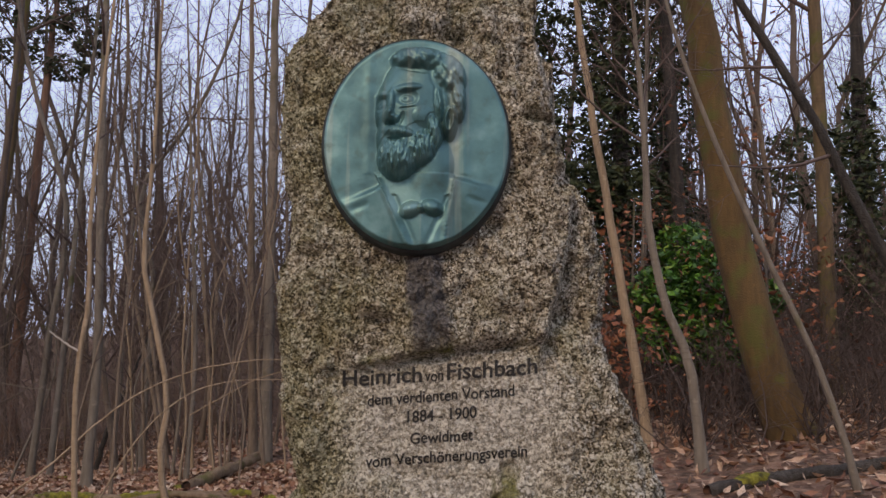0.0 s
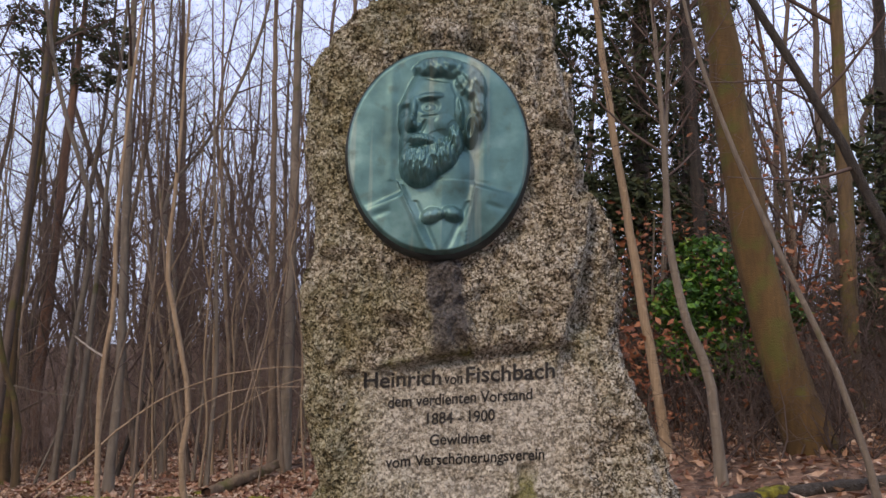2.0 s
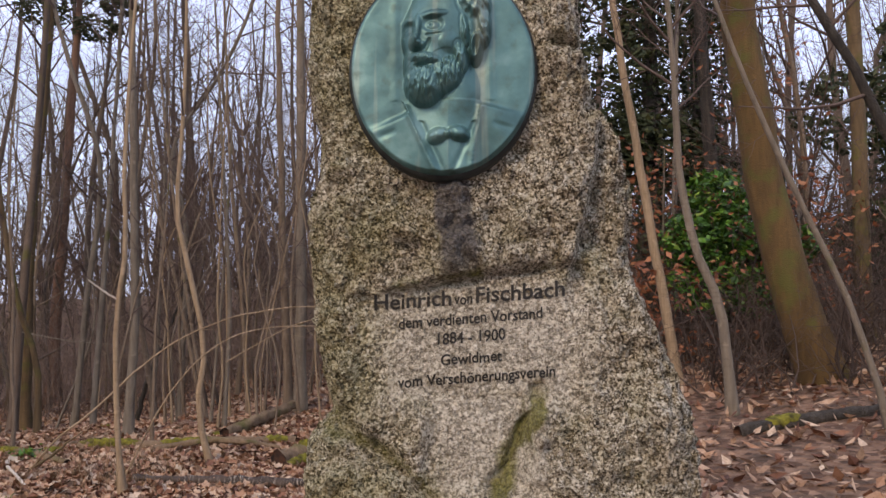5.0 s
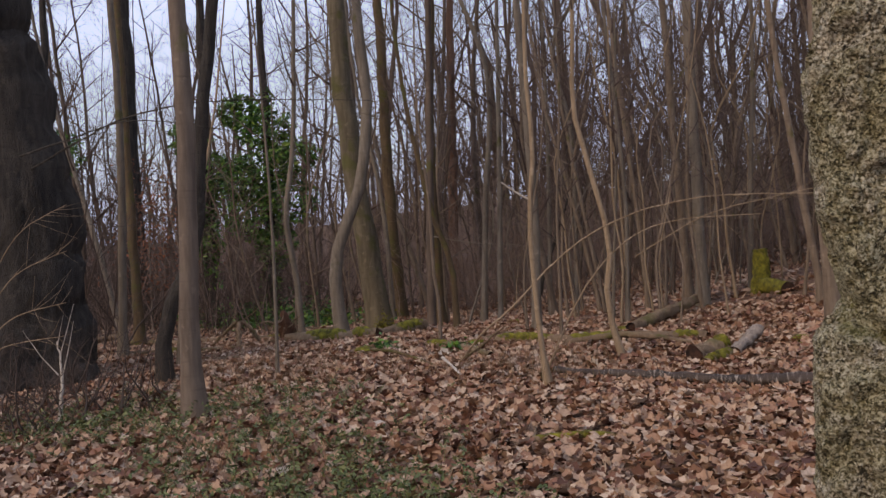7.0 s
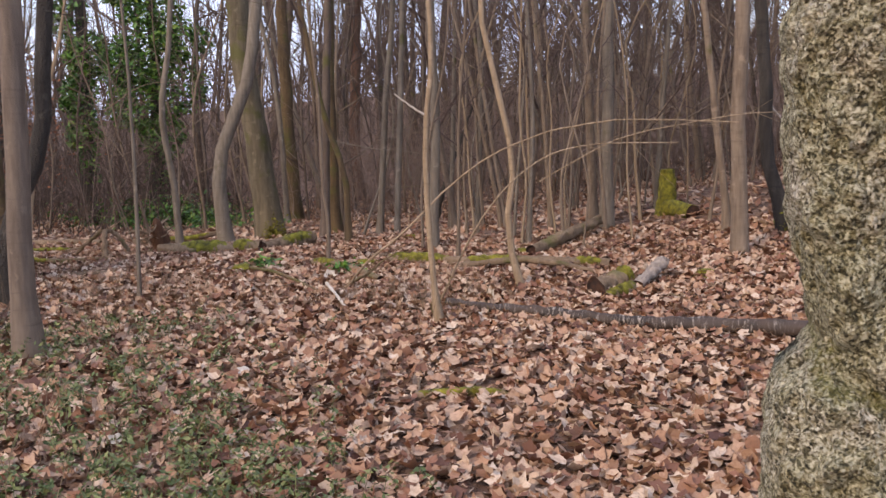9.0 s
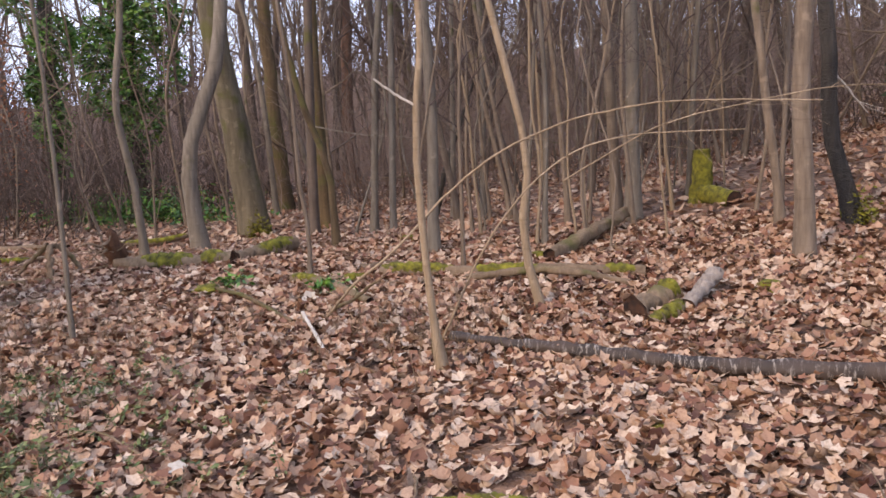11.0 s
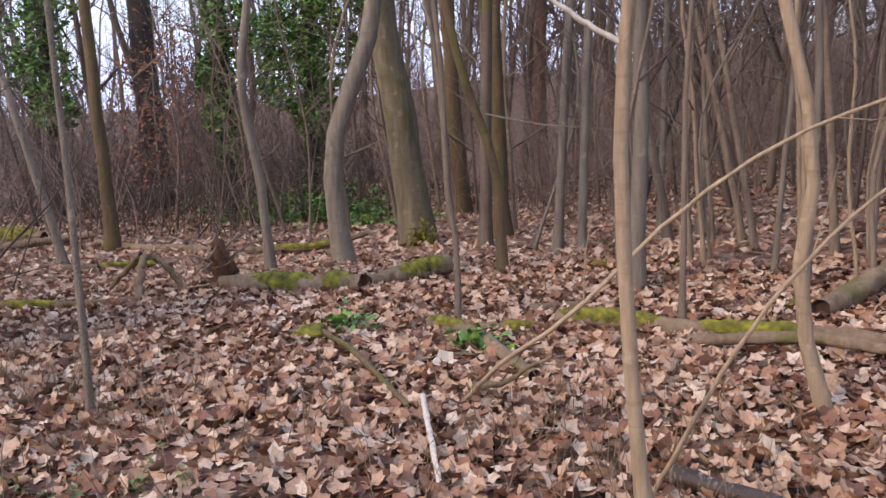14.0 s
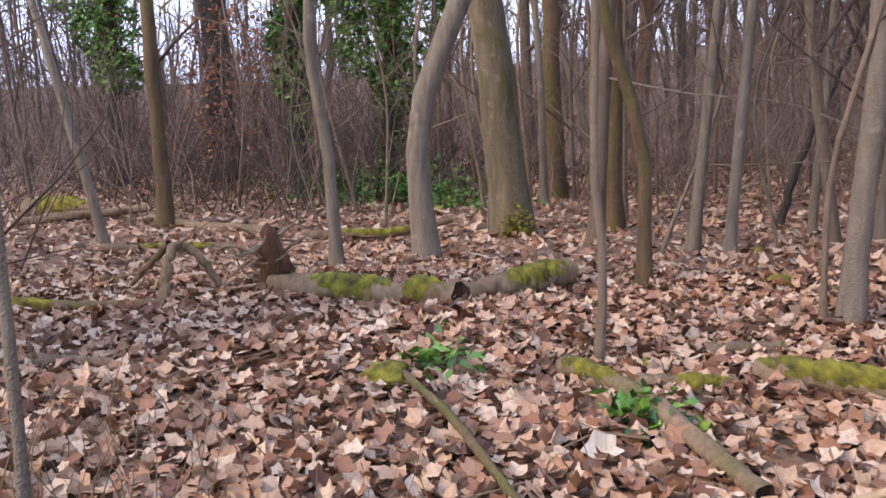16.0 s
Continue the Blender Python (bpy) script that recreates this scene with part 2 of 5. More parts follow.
pits = m.math("ADD", m.cells(75), m.math("MULTIPLY", m.noise(20, 5, None, 0.7), 1.6))
rough_ = m.math("MULTIPLY", pits, m.math("SUBTRACT", 1.0, m.math("MULTIPLY", clean, 0.6)))
GRANITE = m.color(c).bump(m.math("ADD", m.math("ADD", speck, clump), rough_), 1.0, 0.024).mat

# green bronze with pale run marks
m = Nodes("green_patina_bronze", 0.42)
X, Y, Z = m.axes()
c = m.ramp(m.noise(7, 5), (0.22, (0.022, 0.066, 0.068)), (0.55, (0.080, 0.19, 0.19)), (0.88, (0.24, 0.40, 0.38)))
run = m.range(m.noise(9, 3, (2.2, 0.2, 0.10)), 0.55, 0.72)
c = m.mix(m.math("MULTIPLY", run, 0.6), c, (0.34, 0.36, 0.29))
c = m.mix(m.range(m.noise(22, 4), 0.56, 0.72, 0, 0.5), c, (0.05, 0.075, 0.055))
m.bsdf.inputs["Metallic"].default_value = 0.45
PATINA = m.color(c).bump(m.noise(70, 4), 0.25, 0.003).mat
# rim bronze made near black: the plate's shadow on the stone is painted here
m = Nodes("shadow_dark_bronze_rim", 0.5)
RIM = m.color(m.ramp(m.noise(20, 3), (0.3, (0.006, 0.008, 0.008)), (0.8, (0.03, 0.038, 0.035)))).mat
m = Nodes("black_letter_paint", 0.7)
INK = m.color(m.ramp(m.noise(90, 3), (0.35, (0.006, 0.005, 0.004)), (0.75, (0.025, 0.02, 0.015)))).mat


# ---------------------------------------------------------------- mesh helpers
def softplus(v, k=1.0):
    return np.log1p(np.exp(np.clip(np.asarray(v, float) / k, -30, 30))) * k


def ground_z(x, y):
    """The lie of the land: level by the stone, rising to one side, falling into a hollow on the other."""
    x, y = np.asarray(x, float), np.asarray(y, float)
    q = 0.8 * y - 0.6 * x
    z = 3 * (1 - np.exp(-0.08 * softplus(1.6 * x + y - 5.5, 0.8) / 3))
    z = z - 0.62 * (1 - np.exp(-0.25 * softplus(q - 11.8, 0.4) / 0.62)) - 2.5 * (1 - np.exp(-0.012 * softplus(q - 15, 1.0)))
    z = z + 14 * (1 - np.exp(-0.145 * softplus(0.75 * x + 0.66 * y - 15.5, 2.2) / 14))
    bumps = 0.018 * np.sin(1.9 * x + 0.7 * y) * np.sin(1.3 * y - 0.5 * x) + 0.010 * np.sin(4.1 * x - 2.3 * y + 1.0)
    return z + bumps


@functools.cache
def tube_grid(k, sides):
    """Cosines, sines and faces shared by all tubes of one resolution."""
    a = np.arange(sides) * 2 * math.pi / sides
    i, j = np.meshgrid(np.arange(k - 1), np.arange(sides), indexing="ij")
    n = (j + 1) % sides
    f = np.stack([i * sides + j, i * sides + n, (i + 1) * sides + n, (i + 1) * sides + j], -1).reshape(-1, 4)
    return np.cos(a)[None, :, None], np.sin(a)[None, :, None], f


def cross3(a, b):
    return np.array((a[1] * b[2] - a[2] * b[1], a[2] * b[0] - a[0] * b[2], a[0] * b[1] - a[1] * b[0]))


class Geo:
    """Gathers tubes and flat pieces, and turns them into one mesh."""

    def __init__(self):
        self.v, self.q, self.t, self.count = [], [], [], 0

    def tube(self, pts, rad, sides=6, wob=None):
        pts, rad = np.asarray(pts, float), np.asarray(rad, float)
        k = len(pts)
        tan = np.empty_like(pts)
        tan[1:-1] = pts[2:] - pts[:-2]
        tan[0], tan[-1] = pts[1] - pts[0], pts[-1] - pts[-2]
        tan /= np.sqrt((tan * tan).sum(1))[:, None] + 1e-9
        main = pts[-1] - pts[0]
        tx, ty, tz = tan[:, 0], tan[:, 1], tan[:, 2]
        u = np.zeros_like(tan)
        if abs(main[0]) < 0.6 * math.sqrt(float(main @ main)):
            u[:, 1], u[:, 2] = tz, -ty
        else:
            u[:, 0], u[:, 1] = ty, -tx
        u /= np.sqrt((u * u).sum(1))[:, None] + 1e-9
        w = np.stack([ty * u[:, 2] - tz * u[:, 1], tz * u[:, 0] - tx * u[:, 2], tx * u[:, 1] - ty * u[:, 0]], -1)
        ca, sa, f = tube_grid(k, sides)
        r = np.repeat(rad[:, None], sides, 1) if wob is None else rad[:, None] * wob
        ring = pts[:, None] + r[..., None] * (ca * u[:, None] + sa * w[:, None])
        self.v.append(ring.reshape(-1, 3))
        self.q.append(f + self.count)
        self.count += k * sides
        return ring

    def fan(self, ring):
        """A cap over a ring of points."""
        ring = np.asarray(ring, float)
        k = len(ring)
        self.v.append(np.vstack([ring, ring.mean(0)]))
        self.t.append(np.array([(i, (i + 1) % k, k) for i in range(k)]) + self.count)
        self.count += k + 1

    def raw(self, verts, tris=None, quads=None):
        self.v.append(np.asarray(verts, float).reshape(-1, 3))
        if tris is not None:
            self.t.append(np.asarray(tris) + self.count)
        if quads is not None:
            self.q.append(np.asarray(quads) + self.count)
        self.count += len(self.v[-1])

    def mesh(self, name, material, smooth=True):
        me = bpy.data.meshes.new(name)
        faces = []
        if self.q:
            faces += np.vstack(self.q).tolist()
        if self.t:
            faces += np.vstack(self.t).tolist()
        me.from_pydata(np.vstack(self.v).tolist(), [], faces)
        me.materials.append(material)
        if smooth:
            me.polygons.foreach_set("use_smooth", [True] * len(me.polygons))
        me.update()
        return me


def part(name, geo, material, parent=None, label="", smooth=True):
    """One mesh object under a thing, from a Geo or a ready mesh."""
    me = geo.mesh(name, material, smooth) if isinstance(geo, Geo) else geo
    ob = new(name, me)
    if name in ("ivy", "foliage", "needles", "leaves"):
        ob["kind"] = "stuff"
    if parent is not None:
        ob.parent = parent
    if label:
        ob["label"] = label
    return ob


def thing(name, label, category, x=0.0, y=0.0, z=0.0, group="", kind=""):
    ob = new(name)
    ob.empty_display_size = 0.1
    ob.location = (x, y, z)
    return tagged(ob, label, category, group, kind)


def curve_through(stations, steps):
    """Smooth offsets through a few (height, dx, dy) stations, starting at the foot."""
    st = [(0.0, 0.0, 0.0), *stations]
    h = np.array([s[0] for s in st])
    out = []
    grid = np.linspace(0, h[-1], steps)
    for k in (1, 2):
        val = np.array([s[k] for s in st])
        slope = np.gradient(val, h) if len(st) > 2 else np.full(len(st), (val[-1] - val[0]) / h[-1])
        i = np.clip(np.searchsorted(h, grid, "right") - 1, 0, len(h) - 2)
        d = h[i + 1] - h[i]
        u = (grid - h[i]) / d
        out.append((2 * u**3 - 3 * u**2 + 1) * val[i] + (u**3 - 2 * u**2 + u) * d * slope[i] + (-2 * u**3 + 3 * u**2) * val[i + 1] + (u**3 - u**2) * d * slope[i + 1])
    return np.stack([out[0], out[1], grid], -1)


def limb(rng, start, way, length, r0, steps=5, up=0.25, jitter=0.12):
    """A bent branch as points and radii."""
    pts, p, d = [np.array(start)], np.array(start, float), np.array(way, float)
    for _ in range(steps - 1):
        d = d + np.array((rng.uniform(-jitter, jitter), rng.uniform(-jitter, jitter), rng.uniform(-jitter, jitter) + up / steps))
        d = d / math.sqrt(float(d @ d))
        p = p + d * length / (steps - 1)
        pts.append(p)
    return np.array(pts), r0 * np.linspace(1, 0.18, steps)


def branch_out(geo, rng, pts, rad, count, f0, length, levels, spread=(35, 65), min_r=0.0025, sides=4):
    """Branches along a stem, each with its own branches down to twigs."""
    k, turn = len(pts), rng.uniform(0, 6.28)
    for i in range(count):
        f = f0 + (0.98 - f0) * (i + rng.random()) / count
        a = f * (k - 1)
        j = min(int(a), k - 2)
        p = pts[j] + (pts[j + 1] - pts[j]) * (a - j)
        r = rad[j] + (rad[j + 1] - rad[j]) * (a - j)
        axis = pts[j + 1] - pts[j]
        axis = axis / (math.sqrt(float(axis @ axis)) + 1e-9)
        turn += 2.4 + rng.uniform(-0.5, 0.5)
        side = cross3(axis, (0.31, 0.17, 0.94) if abs(axis[2]) < 0.9 else (1.0, 0.2, 0))
        side = side / math.sqrt(float(side @ side))
        side = math.cos(turn) * side + math.sin(turn) * cross3(axis, side)
        open_a = radians(rng.uniform(*spread))
        way = math.cos(open_a) * axis + math.sin(open_a) * side
        ln = length * rng.uniform(0.55, 1.15) * (1.15 - 0.6 * (f - f0) / (1 - f0 + 1e-6))
        r0 = max(min_r, min(0.55 * r, 0.013 * ln))
        bp, br = limb(rng, p, way, ln, r0, 5 if levels > 1 else 3)
        geo.tube(bp, np.maximum(br, min_r * 0.5), sides if levels > 1 else 3)
        if levels > 1:
            branch_out(geo, rng, bp, br, 4 if levels == 2 else 7, 0.15, ln * 0.52, levels - 1, spread, min_r, 3)


def trunk_mesh(rng, stations, radius, taper=0.35, flare=1.5, sides=10, steps=22, rough=0.05):
    pts = curve_through(stations, steps)
    top = pts[-1, 2]
    pts[1:, 0] += np.array([rng.uniform(-1, 1) for _ in range(steps - 1)]) * radius * 0.15
    pts[1:, 1] += np.array([rng.uniform(-1, 1) for _ in range(steps - 1)]) * radius * 0.15
    u = pts[:, 2] / top
    rad = radius * (1 - (1 - taper) * u) * (1 + (flare - 1) * np.exp(-pts[:, 2] / (2.2 * radius + 0.02)))
    wob = 1 + rough * np.array([[rng.uniform(-1, 1) for _ in range(sides)] for _ in range(steps)])
    toes = 1 + 0.25 * (flare - 1) * np.exp(-pts[:, 2] / (2.5 * radius + 0.02))[:, None] * np.cos(np.arange(sides) * 2 * math.pi / sides * 4 + rng.uniform(0, 6))[None]
    pts[0, 2] -= 0.12
    return pts, rad, wob * toes


def leaves(rng, centers, size, lean=1.2, shape=6):
    """Small pointed leaves at the given places, as one Geo."""
    n = len(centers)
    geo = Geo()
    if n == 0:
        return geo
    r = size * rng.uniform(0.55, 1.35, n)
    turn, tilt, roll = rng.uniform(0, 6.283, n), rng.normal(0, lean, n), rng.normal(0, 0.5, n)
    a = np.arange(shape) * 2 * math.pi / shape
    outline = np.where(np.arange(shape) % 2 == 0, 1.0, 0.74) if shape > 4 else np.array((1.0, 0.55, 1.0, 0.55))
    if shape == 10:
        outline = np.array((1.16, 0.76, 1.04, 0.72, 0.88, 0.55, 0.88, 0.72, 1.04, 0.76))
    x = np.concatenate([[0.0], np.cos(a) * outline])
    y = np.concatenate([[0.0], np.sin(a) * outline])
    z = 0.34 * (x * x + y * y) - 0.12 + 0.22 * np.abs(y)
    loc = np.stack([x, y, z], -1)[None] * r[:, None, None]
    loc = loc * (1 + (0.18 if shape == 10 else 0.28) * rng.uniform(-1, 1, (n, shape + 1, 1))) * np.array((1.0, 0.86, 1.0))
    loc[:, :, 2] *= rng.uniform(-0.6, 1.4, n)[:, None]
    ct, st_, ci, si, cr, sr = np.cos(turn), np.sin(turn), np.cos(tilt), np.sin(tilt), np.cos(roll), np.sin(roll)
    X, Y, Z = loc[..., 0], loc[..., 1], loc[..., 2]
    Y, Z = Y * ci[:, None] - Z * si[:, None], Y * si[:, None] + Z * ci[:, None]
    X, Z = X * cr[:, None] + Z * sr[:, None], -X * sr[:, None] + Z * cr[:, None]
    X, Y = X * ct[:, None] - Y * st_[:, None], X * st_[:, None] + Y * ct[:, None]
    v = np.stack([X, Y, Z], -1) + centers[:, None]
    m_ = shape + 1
    tri = np.array([(0, 1 + i, 1 + (i + 1) % shape) for i in range(shape)])
    geo.raw(v, tris=(tri[None] + (np.arange(n) * m_)[:, None, None]).reshape(-1, 3))
    return geo


NPR = np.random.default_rng(7)
CHANCE = random.Random(11)

# ---------------------------------------------------------------- ground
steps = np.concatenate([-np.geomspace(400, 22, 26), np.arange(-20, 20.01, 0.4), np.geomspace(22, 400, 26)])
gx, gy = np.meshgrid(steps - 3.0, steps + 7.0, indexing="ij")
gz = ground_z(gx, gy)
n = len(steps)
i, j = np.meshgrid(np.arange(n - 1), np.arange(n - 1), indexing="ij")
geo = Geo()
geo.raw(np.stack([gx, gy, gz], -1), quads=np.stack([i * n + j, (i + 1) * n + j, (i + 1) * n + j + 1, i * n + j + 1], -1).reshape(-1, 4))
tagged(part("ground", geo, SOIL), "brown woodland floor of soil and rotting leaves", "ground", kind="structure")


def litter(x0, x1, y0, y1, per_m2, size, shape, lift=0.04, skip=None):
    k = int((x1 - x0) * (y1 - y0) * per_m2)
    x, y = NPR.uniform(x0, x1, k), NPR.uniform(y0, y1, k)
    keep = np.ones(k, bool) if skip is None else ~((x > skip[0]) & (x < skip[1]) & (y > skip[2]) & (y < skip[3]))
    patch = np.sin(1.3 * x + 2.1 * y) * np.sin(2.2 * x - 0.9 * y + 1)
    keep &= NPR.uniform(0, 1, k) < 0.86 + 0.2 * patch
    x, y = x[keep], y[keep]
    return leaves(NPR, np.stack([x, y, ground_z(x, y) + NPR.uniform(0.004, lift, len(x))], -1), size, 0.5, shape)


near = litter(-9.0, 1.6, 2.2, 11.0, 800, 0.038, 10)
litter_ob = tagged(part("leaf_litter", near, LEAF), "thick carpet of curled pale brown fallen leaves", "fallen leaves", kind="stuff")
far = litter(-20, 9, -6.0, 24, 92, 0.064, 4, 0.05, (-9.0, 1.6, 2.2, 11.0))
tagged(part("distant_leaf_litter", far, LEAF, smooth=False), "brown fallen leaves lying between the trees", "fallen leaves", kind="stuff")


# ---------------------------------------------------------------- the memorial stone
def memorial_stone():
    stone = thing("memorial_stone", "tall rough granite memorial stone with bronze portrait relief and black inscription", "memorial", 0, 0, 0)
    levels, cols, rear = 300, 240, 70
    zs = np.linspace(-0.1, 2.69, levels)
    left = np.interp(zs, [-0.1, 0.6, 0.89, 1.02, 1.11, 1.20, 1.34, 1.55, 1.62, 1.73, 1.83, 1.95, 2.06, 2.27, 2.43, 2.47, 2.60, 2.69], [-0.50, -0.48, -0.475, -0.468, -0.405, -0.425, -0.455, -0.460, -0.475, -0.468, -0.442, -0.448, -0.478, -0.490, -0.475, -0.45, -0.31, -0.16])
    right = np.interp(zs, [-0.1, 0.5, 0.84, 1.09, 1.23, 1.36, 1.50, 1.58, 1.64, 1.79, 1.925, 1.99, 2.01, 2.09, 2.23, 2.39, 2.43, 2.50, 2.60, 2.69], [0.74, 0.70, 0.645, 0.63, 0.575, 0.515, 0.468, 0.450, 0.466, 0.462, 0.430, 0.388, 0.362, 0.352, 0.325, 0.312, 0.29, 0.264, 0.268, 0.20])
    corner = np.interp(zs, [1.30, 1.51, 1.57, 1.71, 1.86, 2.01], [0.255, 0.272, 0.284, 0.322, 0.352, 0.362])

    def ramp01(value):
        return max(0.0, min(1.0, value))

    def face_push(x, z, edge_x):
        """How far the dressed and broken features lie behind the rough face."""
        ledge = 1.515 + 0.14 * x + 0.016 * noise.noise(Vector((x * 9, 0, 3)))
        ragged = 0.05 * noise.noise(Vector((x * 5, z * 5, 8)))
        panel = ramp01((0.37 - abs(x + 0.02 + ragged)) / 0.05) * ramp01((ledge - z) / 0.018) * ramp01((z - 1.10 + ragged) / 0.08)
        chute = ramp01((0.17 - abs(x + ragged)) / 0.05) * ramp01((1.22 - z) / 0.06) * ramp01((z - 0.86) / 0.05)
        flat = max(panel, chute)
        push = 0.034 * panel + 0.040 * chute * (1 - 0.6 * panel)
        hollow = ramp01((0.25 - abs(x - 0.06)) / 0.08)
        hollow *= 0.55 + 0.75 * noise.noise(Vector((x * 8, 4, 1)))
        push += 0.034 * math.exp(-(((z - ledge + 0.010) / 0.014) ** 2)) * hollow
        push -= 0.018 * math.exp(-(((z - ledge - 0.03) / 0.03) ** 2)) * hollow
        push += 0.085 * ramp01((x - edge_x) / 0.022) * ramp01((z - 1.40) / 0.22) * ramp01((2.03 - z) / 0.02)
        bend = 0.05 * noise.noise(Vector((x * 6, z * 6, 5))) + 0.02 * noise.noise(Vector((x * 19, z * 19, 5)))
        slant = abs(z - (0.80 - 0.72 * x) + bend)
        if x < -0.06:
            push += 0.040 * math.exp(-((slant / 0.024) ** 2)) - 0.018 * ramp01((0.80 - 0.72 * x - z) / 0.05) * ramp01((z - 0.6) / 0.2)
        if 0.86 < z < 1.2:
            push += 0.032 * math.exp(-(((x - 0.065 - 0.42 * (z - 0.89) + bend) / 0.022) ** 2))
        for px, pz, sx, sz, deep in ((0.285, 2.195, 0.055, 0.013, 0.06), (0.285, 2.26, 0.05, 0.05, -0.03), (-0.205, 1.60, 0.05, 0.013, 0.03), (-0.2, 1.64, 0.07, 0.03, -0.014), (0.23, 2.42, 0.02, 0.07, 0.03), (0.12, 2.44, 0.16, 0.014, 0.016), (-0.36, 2.25, 0.06, 0.02, 0.02), (-0.05, 1.68, 0.2, 0.02, -0.008)):
            push += deep * math.exp(-(((x - px) / sx) ** 2 + ((z - pz) / sz) ** 2))
        return push, flat

    lin = np.linspace(-1, 1, cols)
    s_front = 0.75 * lin + 0.25 * np.sin(lin * math.pi / 2)
    s_rear = np.sin(np.linspace(1, -1, rear + 2)[1:-1] * math.pi / 2)
    around = cols + rear
    verts = []
    for z, a, b, edge_x in zip(zs, left, right, corner):
        a, b = 1.085 * a, 1.055 * b
        cx, w = (a + b) / 2, (b - a) / 2
        dep = 0.29 + 0.05 * max(0, 1.2 - z) - 0.10 * ramp01((z - 2.5) / 0.2)
        for k in range(around):
            front = k < cols
            t = s_front[k] if front else s_rear[k - cols]
            x = cx + w * t
            y = 2.745 - dep * (1 - abs(t) ** 16) ** 0.5 if front else 2.745 + dep * (1 - abs(t) ** 4) ** 0.5
            p = Vector((x, y, z))
            big = noise.fractal(p * 2.4, 1.0, 2.0, 3)
            mid = noise.fractal(p * 9 + Vector((3, 1, 7)), 0.9, 2.1, 4)
            if not front:
                verts.append(p + Vector((0.6 * t, 0.8, 0)) * (0.03 * big + 0.03 * mid))
                continue
            fine = noise.fractal(p * 36, 0.85, 2.0, 3)
            dist = noise.voronoi(p * 8 + Vector((0.6 * mid, 0, 0.6 * big)))[0]
            chip = min(0.45, dist[1] - dist[0])
            push, flat = face_push(x, z, edge_x)
            seat = 1 - min(1.0, ((x + 0.091) / 0.31) ** 2 + ((z - 2.11) / 0.355) ** 2)
            amp = (1 - 0.93 * flat) * (1 - 0.8 * min(1.0, 4 * max(seat, 0)))
            shelf = (z * 6.5 + 0.9 * x + 0.8 * big + 0.35 * mid) % 1.0
            d = amp * (0.030 * big + 0.034 * mid + 0.016 * fine + 0.060 * (chip - 0.2) + 0.020 * shelf * (0.4 + big)) + 0.0022 * flat * fine
            verts.append(p + Vector((0.45 * t * abs(t) ** 3 * (0.012 * mid + 0.02 * fine), -d + push * (1 - abs(t) ** 14), 0.25 * d)))
    quads = [(l * around + k, l * around + (k + 1) % around, (l + 1) * around + (k + 1) % around, (l + 1) * around + k) for l in range(levels - 1) for k in range(around)]
    g = Geo()
    g.raw(np.array(verts), quads=np.array(quads))
    g.fan(np.array(verts)[-around:])
    part("boulder", g, GRANITE, stone)
    surface = BVHTree.FromPolygons([tuple(v) for v in verts], quads)

    # inscription: one part for each painted letter, lying on the stone
    slope = math.tan(radians(4.4))
    for words, x0, x1, z0, tall in (
        ("Heinrich", -0.295, -0.068, 1.409, 0.064),
        ("von", -0.060, -0.006, 1.427, 0.044),
        ("Fischbach", 0.004, 0.264, 1.432, 0.066),
        ("dem verdienten Vorstand", -0.223, 0.198, 1.356, 0.046),
        ("1884 - 1900", -0.108, 0.090, 1.310, 0.047),
        ("Gewidmet", -0.099, 0.080, 1.250, 0.045),
        ("vom Verschönerungsverein", -0.225, 0.234, 1.184, 0.046),
    ):
        cu = bpy.data.curves.new("letter", "FONT")
        cu.body, cu.size, cu.offset, cu.resolution_u = words, 1.0, 0.016, 4
        tmp = new("letter", cu)
        bpy.context.view_layer.update()
        me = bpy.data.meshes.new_from_object(tmp.evaluated_get(bpy.context.evaluated_depsgraph_get()))
        bpy.data.objects.remove(tmp)
        co = np.array([v.co[:] for v in me.vertices])
        faces = [tuple(f.vertices) for f in me.polygons]
        root = list(range(len(co)))

        def find(i):
            while root[i] != i:
                i = root[i]
            return i

        for f in faces:
            for v in f[1:]:
                root[find(v)] = find(f[0])
        islands = collections.defaultdict(list)
        for f in faces:
            islands[find(f[0])].append(f)
        glyphs = []
        for fs in sorted(islands.values(), key=lambda fs: min(co[v, 0] for f in fs for v in f)):
            lo, hi = min(co[v, 0] for f in fs for v in f), max(co[v, 0] for f in fs for v in f)
            if glyphs and lo < glyphs[-1][1] - 0.4 * (hi - lo):
                glyphs[-1] = (glyphs[-1][0], max(hi, glyphs[-1][1]), glyphs[-1][2] + fs)
            else:
                glyphs.append((lo, hi, fs))
        lo, k = co[:, 0].min(), (x1 - x0) / (co[:, 0].max() - co[:, 0].min())
        for number, (_, _, fs) in enumerate(glyphs):
            used = sorted({v for f in fs for v in f})
            spot = {v: i for i, v in enumerate(used)}
            wob = 0.0012 * math.sin(number * 2.3 + z0 * 50)
            pts = []
            for v in used:
                x = x0 + (co[v, 0] - lo) * k
                z = z0 + co[v, 1] * tall + (x - x0) * slope + wob
                hit = surface.ray_cast(Vector((x, 1.0, z)), Vector((0, 1, 0)))[0]
                pts.append((x, (hit.y if hit else 2.47) - 0.003, z))
            lm = bpy.data.meshes.new("letter")
            lm.from_pydata(pts, [], [[spot[v] for v in f] for f in fs])
            lm.materials.append(INK)
            part("letter", lm, INK, stone, "black painted letter")

    # portrait medallion: an oval plate with a raised bust, one plain cast
    rx, rz, cx, cz, face = 0.268, 0.312, -0.091, 2.111, 2.415
    rings, seg = 130, 260

